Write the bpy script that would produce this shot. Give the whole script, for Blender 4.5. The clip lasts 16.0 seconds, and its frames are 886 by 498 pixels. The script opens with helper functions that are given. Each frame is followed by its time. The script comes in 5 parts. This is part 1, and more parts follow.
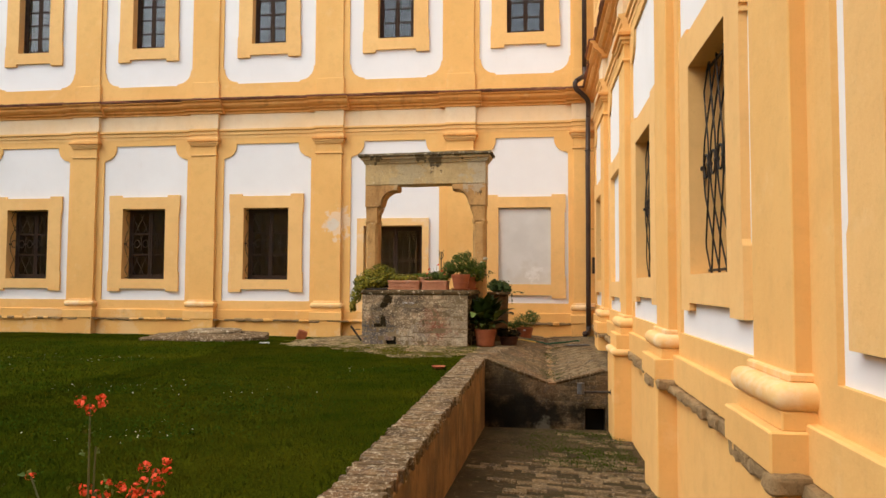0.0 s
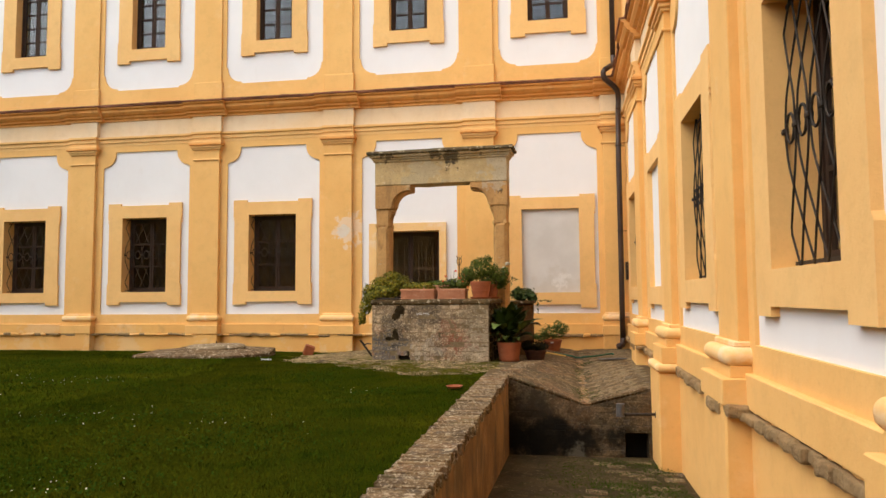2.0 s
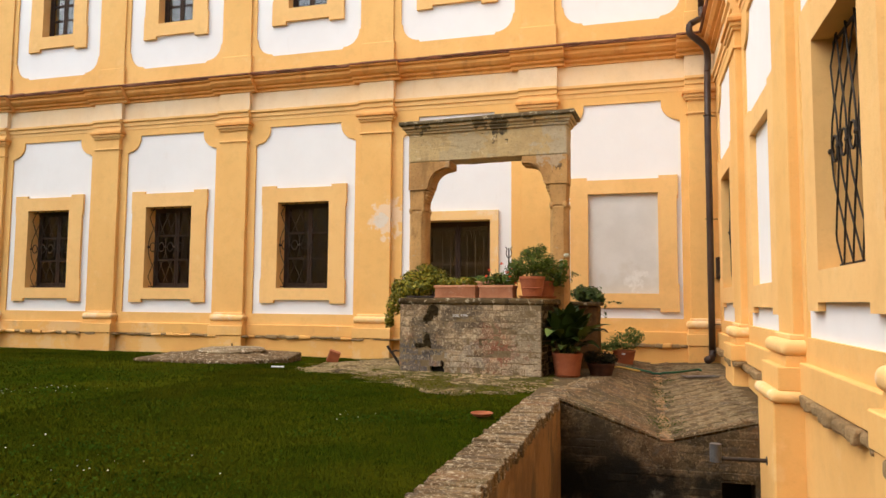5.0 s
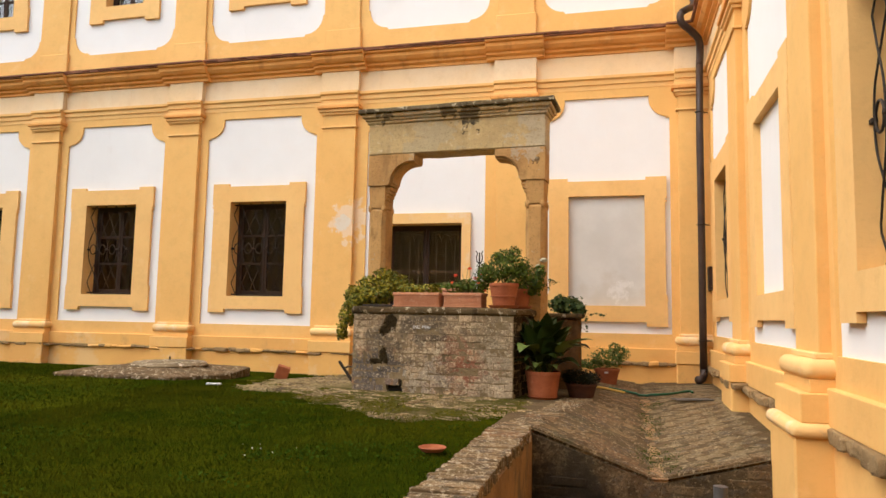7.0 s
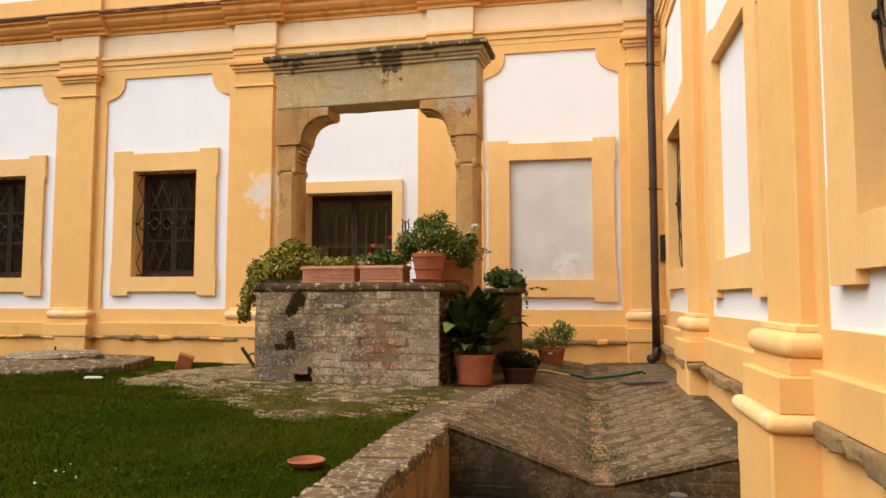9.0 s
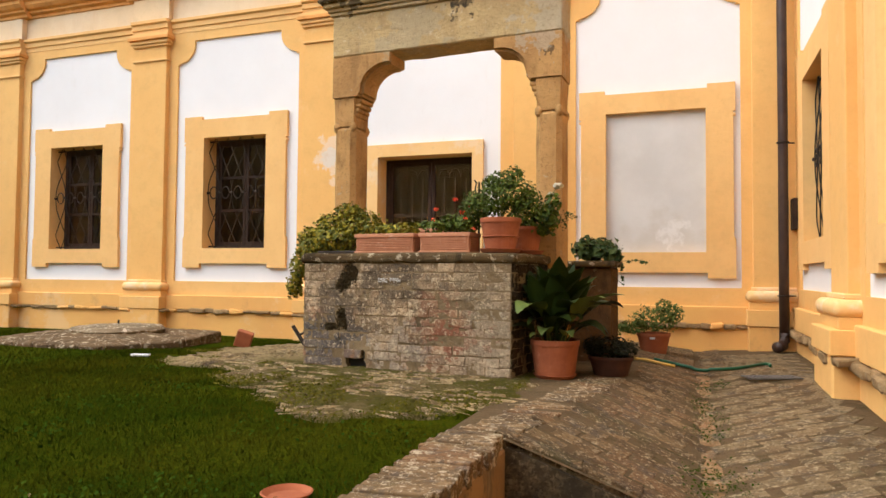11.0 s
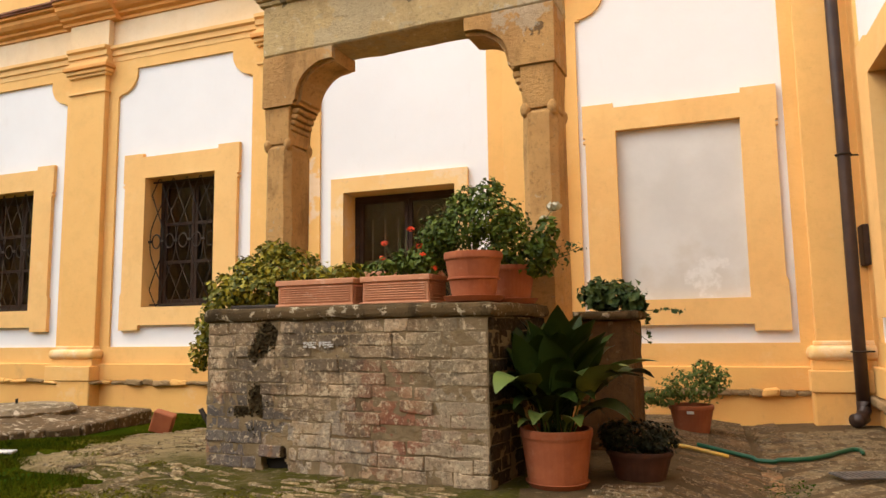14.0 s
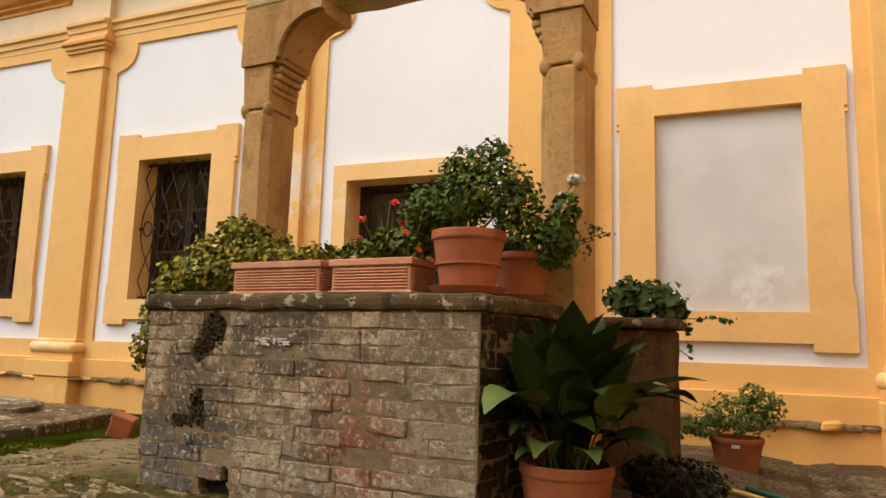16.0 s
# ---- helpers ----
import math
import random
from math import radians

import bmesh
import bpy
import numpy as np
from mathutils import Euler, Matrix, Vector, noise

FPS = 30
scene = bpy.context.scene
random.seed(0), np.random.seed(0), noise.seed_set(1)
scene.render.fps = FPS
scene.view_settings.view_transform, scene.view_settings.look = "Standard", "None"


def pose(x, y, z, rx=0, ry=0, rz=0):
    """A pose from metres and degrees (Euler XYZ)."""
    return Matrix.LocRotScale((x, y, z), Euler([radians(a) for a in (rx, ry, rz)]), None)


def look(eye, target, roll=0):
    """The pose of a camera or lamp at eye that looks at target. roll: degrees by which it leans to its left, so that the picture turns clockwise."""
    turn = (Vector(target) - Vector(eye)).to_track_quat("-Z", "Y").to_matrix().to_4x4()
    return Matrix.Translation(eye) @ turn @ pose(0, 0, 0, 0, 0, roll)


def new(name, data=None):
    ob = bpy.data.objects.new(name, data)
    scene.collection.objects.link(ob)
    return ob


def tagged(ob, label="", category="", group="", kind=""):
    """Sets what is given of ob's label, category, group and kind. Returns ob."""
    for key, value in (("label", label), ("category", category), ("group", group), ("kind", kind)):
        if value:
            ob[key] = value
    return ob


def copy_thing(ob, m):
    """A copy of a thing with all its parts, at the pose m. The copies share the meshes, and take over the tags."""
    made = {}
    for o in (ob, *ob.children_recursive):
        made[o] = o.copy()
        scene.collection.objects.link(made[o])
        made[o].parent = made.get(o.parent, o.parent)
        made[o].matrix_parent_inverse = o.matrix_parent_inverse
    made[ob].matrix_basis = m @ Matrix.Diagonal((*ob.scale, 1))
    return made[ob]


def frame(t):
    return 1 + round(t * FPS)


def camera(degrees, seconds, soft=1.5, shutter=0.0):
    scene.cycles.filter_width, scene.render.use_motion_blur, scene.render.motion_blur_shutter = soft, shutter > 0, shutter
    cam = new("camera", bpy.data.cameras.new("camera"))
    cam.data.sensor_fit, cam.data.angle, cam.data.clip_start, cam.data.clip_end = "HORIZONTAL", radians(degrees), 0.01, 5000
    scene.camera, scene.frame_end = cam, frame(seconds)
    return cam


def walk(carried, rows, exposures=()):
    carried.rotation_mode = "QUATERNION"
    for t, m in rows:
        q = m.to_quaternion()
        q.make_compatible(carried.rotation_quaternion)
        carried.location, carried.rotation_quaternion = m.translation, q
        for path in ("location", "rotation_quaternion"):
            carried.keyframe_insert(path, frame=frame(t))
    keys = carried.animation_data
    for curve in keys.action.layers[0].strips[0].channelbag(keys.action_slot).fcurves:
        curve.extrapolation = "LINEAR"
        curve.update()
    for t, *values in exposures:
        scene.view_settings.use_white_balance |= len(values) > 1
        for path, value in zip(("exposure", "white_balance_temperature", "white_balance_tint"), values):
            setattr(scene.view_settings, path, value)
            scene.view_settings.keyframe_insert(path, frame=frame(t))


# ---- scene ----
cam = camera(64.8, 16.0)
PATH = [
    (0, (-0.446, 0.554, 1.006), (-0.715, 2.534, 1.107), 0.3),
    (0.5, (-0.462, 0.853, 0.975), (-0.804, 2.819, 1.112), 2.0),
    (1, (-0.472, 1.186, 0.942), (-0.891, 3.139, 1.033), 2.1),
    (1.5, (-0.551, 1.409, 0.953), (-0.875, 3.378, 1.081), 2.6),
    (2, (-0.504, 1.699, 0.944), (-0.84, 3.666, 1.081), -0.4),
    (2.5, (-0.476, 1.962, 0.941), (-0.839, 3.925, 1.061), 0.8),
    (3, (-0.482, 2.28, 0.897), (-0.82, 4.241, 1.106), 1.1),
    (3.5, (-0.502, 2.539, 0.907), (-0.856, 4.502, 1.051), -1.4),
    (4, (-0.501, 2.839, 0.908), (-0.91, 4.787, 1.104), 0.6),
    (4.2, (-0.458, 3.032, 0.854), (-0.926, 4.971, 0.995), 0.8),
    (6.3, (-0.482, 4.427, 0.869), (-1.048, 6.335, 1.067), 0.5),
    (6.5, (-0.504, 4.515, 0.806), (-1.0, 6.44, 1.022), -0.4),
    (7, (-0.522, 4.798, 0.806), (-1.014, 6.727, 1.0), 1.1),
    (7.5, (-0.478, 5.115, 0.789), (-1.047, 7.026, 0.943), -0.1),
    (8, (-0.467, 5.396, 0.788), (-0.96, 7.321, 1.01), -1.1),
    (8.5, (-0.461, 5.638, 0.748), (-0.845, 7.594, 0.909), -1.8),
    (9, (-0.406, 5.903, 0.753), (-0.778, 7.863, 0.898), -0.0),
    (9.2, (-0.38, 6.06, 0.702), (-0.932, 7.981, 0.774), 0.4),
    (11.3, (-0.382, 7.224, 0.746), (-1.042, 9.11, 0.825), 0.5),
    (11.5, (-0.443, 7.409, 0.752), (-1.068, 9.303, 0.896), 0.2),
    (12, (-0.437, 7.575, 0.777), (-0.98, 9.469, 1.122), 0.3),
    (12.5, (-0.441, 7.897, 0.733), (-1.068, 9.78, 0.977), 1.6),
    (12.7, (-0.446, 8.003, 0.749), (-1.266, 9.81, 0.997), 2.5),
    (13, (-0.464, 8.138, 0.746), (-1.18, 9.997, 0.924), 3.0),
    (13.5, (-0.562, 8.401, 0.742), (-1.136, 10.308, 0.92), 0.8),
    (14, (-0.589, 8.588, 0.763), (-1.274, 10.453, 0.995), -0.8),
    (14.5, (-0.526, 8.761, 0.733), (-1.297, 10.531, 1.254), 5.1),
    (15, (-0.576, 8.996, 0.748), (-1.327, 10.799, 1.18), 1.0),
    (15.5, (-0.648, 9.218, 0.718), (-1.385, 11.029, 1.138), 2.5),
    (16, (-0.699, 9.408, 0.708), (-1.463, 11.237, 0.976), 1.7),
]
walk(cam, [(t, look(eye, target, roll)) for t, eye, target, roll in PATH], [(t, stops, kelvin, 6) for t, stops, kelvin in ((0, 0.62, 6220), (4, 0.75, 6150), (6.5, 0.82, 6180), (8.6, 0.80, 6120), (11.4, 0.97, 5880), (12.0, 0.82, 6200), (12.6, 0.79, 6250), (13.4, 0.91, 6250), (14.2, 0.92, 6250), (15, 0.75, 6250), (16, 0.78, 6250))])

# ---- world, sun ----
world = bpy.data.worlds.new("overcast_sky")
scene.world = world
world.use_nodes = True
wn = world.node_tree.nodes
sky = wn.new("ShaderNodeTexSky")
sky.sky_type = 'NISHITA'
sky.sun_disc = False
sky.sun_elevation, sky.sun_rotation = radians(51), radians(234)
sky.air_density, sky.dust_density = 1.0, 4.0
wn["Background"].inputs["Strength"].default_value = 0.14
world.node_tree.links.new(sky.outputs[0], wn["Background"].inputs[0])
sun = new("sun", bpy.data.lights.new("sun", 'SUN'))
sun.data.energy, sun.data.angle, sun.data.color = 1.5, radians(110), (1.0, 0.95, 0.87)
sun.matrix_world = look((-12.3, 4.4, 16), (-2, 12, 0))


# ---- materials ----
def rgb(c):
    return (c[0], c[1], c[2], 1.0)


class Nodes:
    """A small builder for node materials in world space."""

    def __init__(self, name, rough=0.85, metal=0.0, spec=0.3):
        self.mat = bpy.data.materials.new(name)
        self.mat.use_nodes = True
        self.t = self.mat.node_tree
        self.b = self.t.nodes["Principled BSDF"]
        self.b.inputs["Roughness"].default_value = rough
        self.b.inputs["Metallic"].default_value = metal
        self.b.inputs["Specular IOR Level"].default_value = spec
        self.pos = self.t.nodes.new("ShaderNodeNewGeometry").outputs["Position"]

    def link(self, a, b):
        self.t.links.new(a, b)

    def noise(self, scale, detail=4.0, rough=0.6, stretch=None):
        n = self.t.nodes.new("ShaderNodeTexNoise")
        n.inputs["Scale"].default_value, n.inputs["Detail"].default_value, n.inputs["Roughness"].default_value = scale, detail, rough
        src = self.pos
        if stretch:
            m = self.t.nodes.new("ShaderNodeVectorMath")
            m.operation = 'MULTIPLY'
            m.inputs[1].default_value = stretch
            self.link(src, m.inputs[0])
            src = m.outputs[0]
        self.link(src, n.inputs["Vector"])
        return n.outputs[0]

    def ramp(self, fac, lo, hi):
        n = self.t.nodes.new("ShaderNodeMapRange")
        n.interpolation_type = 'SMOOTHSTEP'
        n.inputs[1].default_value, n.inputs[2].default_value = lo, hi
        self.link(fac, n.inputs[0])
        return n.outputs[0]

    def math(self, op, a, b):
        n = self.t.nodes.new("ShaderNodeMath")
        n.operation = op
        for i, v in enumerate((a, b)):
            if isinstance(v, (int, float)):
                n.inputs[i].default_value = v
            else:
                self.link(v, n.inputs[i])
        return n.outputs[0]

    def mix(self, fac, a, b):
        n = self.t.nodes.new("ShaderNodeMix")
        n.data_type = 'RGBA'
        for s, v in ((0, fac), (6, a), (7, b)):
            if isinstance(v, (int, float)):
                n.inputs[s].default_value = v
            elif isinstance(v, tuple):
                n.inputs[s].default_value = rgb(v)
            else:
                self.link(v, n.inputs[s])
        return n.outputs[2]

    def piece(self, a, b):
        n = self.t.nodes.new("ShaderNodeObjectInfo")
        return self.mix(n.outputs["Random"], a, b)

    def island(self, a, b):
        n = self.t.nodes.new("ShaderNodeNewGeometry")
        return self.mix(n.outputs["Random Per Island"], a, b)

    def near(self, place, radius, wobble=0.25, scale=5.0, outer=1.12, inner=0.9):
        """1 inside a ragged round patch about a place."""
        d = self.t.nodes.new("ShaderNodeVectorMath")
        d.operation = 'DISTANCE'
        d.inputs[1].default_value = place
        self.link(self.pos, d.inputs[0])
        w = self.math('MULTIPLY', self.math('SUBTRACT', self.noise(scale, 5.0), 0.5), wobble * 4)
        return self.ramp(self.math('ADD', d.outputs["Value"], w), radius * outer, radius * inner)

    def done(self, colour, bump=None, strength=0.3, dist=0.01):
        if isinstance(colour, tuple):
            self.b.inputs["Base Color"].default_value = rgb(colour)
        else:
            self.link(colour, self.b.inputs["Base Color"])
        if bump is not None:
            n = self.t.nodes.new("ShaderNodeBump")
            n.inputs["Strength"].default_value, n.inputs["Distance"].default_value = strength, dist
            self.link(bump, n.inputs["Height"])
            self.link(n.outputs[0], self.b.inputs["Normal"])
        return self.mat


def simple(name, a, b, scale=6.0, rough=0.8, metal=0.0, bump=0.3, dist=0.006, fine=40.0):
    k = Nodes(name, rough, metal)
    c = k.mix(k.ramp(k.noise(scale), 0.35, 0.65), a, b)
    f = k.noise(fine, 6.0)
    c = k.mix(k.math('MULTIPLY', k.ramp(f, 0.45, 0.75), 0.35), c, tuple(0.6 * v for v in a))
    return k.done(c, f, bump, dist)


def plaster_orange(name, a, b, stain, amount):
    k = Nodes(name, 0.9)
    c = k.mix(k.ramp(k.noise(0.7, 3.0), 0.3, 0.7), a, b)
    streak = k.ramp(k.noise(1.6, 5.0, 0.65, (2.2, 2.2, 0.5)), 0.5, 0.8)
    c = k.mix(k.math('MULTIPLY', streak, amount), c, stain)
    peel = k.near((-4.72, 15.1, 2.3), 0.3, 0.22, 6.0)
    c = k.mix(k.math('MULTIPLY', peel, 0.6), c, (0.80, 0.66, 0.5))
    core = k.near((-4.82, 15.1, 2.28), 0.13, 0.12, 7.0)
    c = k.mix(core, c, (0.72, 0.62, 0.5))
    mottle = k.ramp(k.noise(4.5, 7.0, 0.7), 0.45, 0.7)
    c = k.mix(k.math('MULTIPLY', mottle, 0.28), c, tuple(0.78 * v for v in b))
    pale = k.ramp(k.noise(3.1, 6.0, 0.68), 0.56, 0.72)
    c = k.mix(k.math('MULTIPLY', pale, 0.3), c, (0.86, 0.60, 0.29))
    grain = k.noise(26, 8.0, 0.75)
    c = k.mix(k.math('MULTIPLY', k.ramp(grain, 0.54, 0.72), 0.22), c, (0.48, 0.26, 0.08))
    return k.done(c, k.noise(11, 10.0, 0.7), 0.4, 0.014)


ORANGE = plaster_orange("orange_plaster", (0.83, 0.495, 0.165), (0.79, 0.45, 0.14), (0.72, 0.39, 0.12), 0.35)
ORANGE_LIGHT = plaster_orange("pale_orange_trim", (0.85, 0.53, 0.20), (0.81, 0.48, 0.17), (0.72, 0.40, 0.14), 0.4)
CORNICE = plaster_orange("cornice_plaster", (0.80, 0.41, 0.12), (0.72, 0.33, 0.085), (0.34, 0.14, 0.045), 0.7)
FRIEZE = plaster_orange("cream_frieze", (0.82, 0.66, 0.45), (0.82, 0.60, 0.34), (0.72, 0.48, 0.24), 0.5)


def weathered(name):
    k = Nodes(name, 0.92)
    c = k.mix(k.ramp(k.noise(0.9, 4.0), 0.35, 0.65), (0.80, 0.45, 0.13), (0.74, 0.39, 0.115))
    c = k.mix(k.math('MULTIPLY', k.ramp(k.noise(1.3, 8.0, 0.72), 0.52, 0.62), 0.45), c, (0.78, 0.56, 0.30))
    c = k.mix(k.math('MULTIPLY', k.ramp(k.noise(2.3, 6.0, 0.7, (1, 1, 0.6)), 0.57, 0.70), 0.4), c, (0.46, 0.25, 0.10))
    return k.done(c, k.noise(12, 8.0, 0.7), 0.4, 0.015)


def worn_trim():
    k = Nodes("worn_pale_trim", 0.9)
    c = k.mix(k.ramp(k.noise(1.2, 4.0), 0.35, 0.65), (0.85, 0.55, 0.23), (0.81, 0.48, 0.17))
    c = k.mix(k.math('MULTIPLY', k.ramp(k.noise(2.4, 7.0, 0.68), 0.47, 0.62), 0.55), c, (0.84, 0.68, 0.46))
    c = k.mix(k.math('MULTIPLY', k.ramp(k.noise(11, 7.0, 0.75), 0.59, 0.66), 0.3), c, (0.55, 0.38, 0.22))
    return k.done(c, k.noise(14, 9.0, 0.7), 0.45, 0.012)


WORNTRIM = worn_trim()
PLINTH = weathered("weathered_orange_plaster")


def white_plaster():
    k = Nodes("white_plaster", 0.9)
    c = k.mix(k.ramp(k.noise(0.8, 4.0), 0.3, 0.7), (0.84, 0.82, 0.80), (0.80, 0.775, 0.75))
    c = k.mix(k.math('MULTIPLY', k.ramp(k.noise(3.5, 6.0, 0.7, (1.5, 1.5, 0.4)), 0.58, 0.8), 0.3), c, (0.66, 0.60, 0.53))
    return k.done(c, k.noise(14, 8.0, 0.65), 0.22, 0.008)


WHITE = white_plaster()


def grey_niche():
    k = Nodes("grey_niche_plaster", 0.85)
    c = k.mix(k.ramp(k.noise(1.1, 5.0, 0.6), 0.35, 0.65), (0.60, 0.58, 0.54), (0.68, 0.66, 0.62))
    damp = k.near((-0.6, 15.28, 1.05), 0.33, 0.35, 5.0, 1.7, 0.3)
    c = k.mix(k.math('MULTIPLY', damp, 0.3), c, (0.47, 0.40, 0.29))
    c = k.mix(k.math('MULTIPLY', k.near((-0.52, 15.28, 1.24), 0.12, 0.16, 9.0, 1.5, 0.4), 0.7), c, (0.78, 0.76, 0.72))
    return k.done(c, k.noise(10, 8.0, 0.65), 0.3, 0.01)


NICHE = grey_niche()


def warm(*colours):
    return [(1.04 * r, 0.96 * g, 0.80 * b) for r, g, b in colours]


def stone_mat(name, a, b, dark, lichen, dark_amt=0.6, runs=False, spots=0.64):
    a, b, dark, lichen = warm(a, b, dark, lichen)
    k = Nodes(name, 0.95, 0.0, 0.12)
    c = k.mix(k.ramp(k.noise(2.2, 6.0, 0.65), 0.35, 0.65), a, b)
    c = k.mix(k.math('MULTIPLY', k.ramp(k.noise(5.0, 6.0, 0.7, (1, 1, 0.35)), 0.52, 0.66), dark_amt), c, dark)
    c = k.mix(k.ramp(k.noise(17, 7.0, 0.75), spots - 0.04, spots), c, lichen)
    if runs:
        c = k.mix(k.math('MULTIPLY', k.ramp(k.noise(6, 8.0, 0.75, (1.2, 1.2, 0.45)), 0.58, 0.68), 0.4), c, tuple(0.9 * v for v in lichen))
        for p, r in (((-2.22, 12.66, 3.20), 0.13), ((-2.26, 12.68, 3.06), 0.06), ((-3.3, 12.7, 3.24), 0.07), ((-2.5, 12.66, 3.25), 0.08), ((-1.48, 12.7, 2.58), 0.04), ((-1.85, 12.6, 3.25), 0.06)):
            c = k.mix(k.math('MULTIPLY', k.near(p, r, 0.13, 11.0), 0.75), c, (0.045, 0.036, 0.026))
        c = k.mix(k.math('MULTIPLY', k.near((-1.45, 12.7, 2.95), 0.26, 0.3, 8.0), 0.55), c, (0.46, 0.41, 0.31))
        c = k.mix(k.math('MULTIPLY', k.near((-2.75, 12.7, 2.95), 0.30, 0.3, 6.0), 0.5), c, (0.42, 0.36, 0.24))
    c = k.mix(k.math('MULTIPLY', k.ramp(k.noise(34, 7.0, 0.75), 0.53, 0.62), 0.45), c, tuple(0.5 * v for v in b))
    return k.done(c, k.noise(18, 10.0, 0.75), 0.9, 0.025)


SANDSTONE = stone_mat("weathered_sandstone", (0.50, 0.315, 0.14), (0.39, 0.235, 0.105), (0.20, 0.12, 0.06), (0.60, 0.50, 0.35), 0.5, True, 0.66)
LINTELSTONE = stone_mat("grey_olive_lintel_stone", (0.53, 0.42, 0.24), (0.42, 0.33, 0.19), (0.27, 0.20, 0.11), (0.68, 0.60, 0.45), 0.4, True, 0.62)
CAPSTONE = stone_mat("lichened_capstone", (0.125, 0.088, 0.046), (0.075, 0.054, 0.029), (0.033, 0.024, 0.013), (0.50, 0.45, 0.36), 0.75, False, 0.61)
TOPSTONE = stone_mat("blackened_cornice_stone", (0.17, 0.14, 0.09), (0.10, 0.082, 0.055), (0.03, 0.026, 0.02), (0.60, 0.55, 0.44), 0.8, False, 0.60)
ROUGHSTONE = stone_mat("rough_string_stone", (0.36, 0.255, 0.145), (0.26, 0.185, 0.105), (0.13, 0.09, 0.052), (0.50, 0.40, 0.26), 0.4, False, 0.66)


def brick_mat(name, a, b, c2, lichen, lichen_lo=0.62, moss=0.0, zones=(), blotches=(), relief=1.0):
    a, b, c2, lichen = warm(a, b, c2, lichen)
    k = Nodes(name, 0.95, 0.0, 0.12)
    c = k.piece(a, b)
    red = k.ramp(k.noise(1.6, 3.0, 0.5), 0.52, 0.62)
    c = k.mix(k.math('MULTIPLY', red, 0.6), c, c2)
    c = k.mix(k.math('MULTIPLY', k.ramp(k.noise(2.6, 7.0, 0.7), 0.46, 0.62), 0.7), c, tuple(0.5 * v for v in a))
    c = k.mix(k.math('MULTIPLY', k.ramp(k.noise(5.5, 8.0, 0.75), 0.52, 0.64), 0.6), c, tuple(1.5 * v for v in b))
    c = k.mix(k.math('MULTIPLY', k.ramp(k.noise(7, 8.0, 0.75), 0.5, 0.62), 0.6), c, (0.09, 0.075, 0.06))
    c = k.mix(k.math('MULTIPLY', k.ramp(k.noise(13, 8.0, 0.75), lichen_lo - 0.03, lichen_lo + 0.02), 0.8), c, lichen)
    if moss:
        c = k.mix(k.math('MULTIPLY', k.ramp(k.noise(2.4, 6.0, 0.7), 0.55, 0.65), moss), c, (0.045, 0.06, 0.016))
    for p, r, amt, col in zones:
        c = k.mix(k.math('MULTIPLY', k.near(p, r, 0.22, 6.0), amt), c, col)
    c = k.mix(k.math('MULTIPLY', k.ramp(k.noise(45, 6.0, 0.75), 0.52, 0.60), 0.55), c, tuple(0.4 * v for v in a))
    c = k.mix(k.math('MULTIPLY', k.ramp(k.noise(38, 6.0, 0.75), 0.555, 0.59), 0.65), c, lichen)
    for p, r, amt, col in blotches:
        c = k.mix(k.math('MULTIPLY', k.near(p, r, 0.16, 5.0, 1.6, 0.55), amt), c, col)
    return k.done(c, k.noise(24, 10.0, 0.78), relief, 0.026)


WELLBRICK = brick_mat("grey_weathered_brick", (0.235, 0.174, 0.118), (0.47, 0.375, 0.275), (0.34, 0.165, 0.098), (0.62, 0.54, 0.42), 0.59, 0.0, (((-3.1, 12.05, 0.12), 0.30, 0.6, (0.15, 0.14, 0.13)), ((-1.75, 11.92, 0.1), 0.42, 0.4, (0.42, 0.34, 0.235)), ((-1.75, 11.92, 0.62), 0.30, 0.45, (0.30, 0.24, 0.145)), ((-2.0, 11.93, 0.30), 0.16, 0.7, (0.27, 0.085, 0.045)), ((-2.15, 11.95, 0.42), 0.20, 0.6, (0.22, 0.085, 0.045)), ((-2.5, 11.98, 0.12), 0.20, 0.5, (0.42, 0.36, 0.27)), ((-1.7, 11.9, 0.35), 0.28, 0.4, (0.34, 0.28, 0.19)), ((-3.05, 12.04, 0.42), 0.20, 0.6, (0.075, 0.062, 0.045)), ((-2.55, 11.98, 0.76), 0.26, 0.6, (0.075, 0.062, 0.045)), ((-3.2, 12.05, 0.08), 0.22, 0.55, (0.09, 0.085, 0.08))))
MORTAR = stone_mat("dark_mortar", (0.19, 0.148, 0.095), (0.25, 0.195, 0.125), (0.07, 0.055, 0.035), (0.40, 0.35, 0.27), 0.6)
COPINGBRICK = brick_mat("coping_brick", (0.135, 0.094, 0.054), (0.215, 0.152, 0.09), (0.18, 0.10, 0.055), (0.50, 0.44, 0.35), 0.60, 0.3, (), (), 0.55)
PAVING = brick_mat("old_paving_brick", (0.115, 0.080, 0.045), (0.18, 0.125, 0.070), (0.18, 0.105, 0.058), (0.40, 0.33, 0.23), 0.62, 0.3)
PALEPAVING = brick_mat("pale_worn_paving", (0.155, 0.118, 0.072), (0.205, 0.158, 0.098), (0.185, 0.128, 0.075), (0.40, 0.34, 0.24), 0.61, 0.25, (), (), 0.7)
COBBLE = brick_mat("worn_cobble_brick", (0.19, 0.142, 0.076), (0.38, 0.295, 0.175), (0.24, 0.17, 0.09), (0.50, 0.42, 0.30), 0.60, 0.4)
GUTTERBRICK = brick_mat("gutter_brick", (0.37, 0.235, 0.13), (0.28, 0.18, 0.10), (0.34, 0.18, 0.10), (0.44, 0.37, 0.26), 0.62, 0.45)
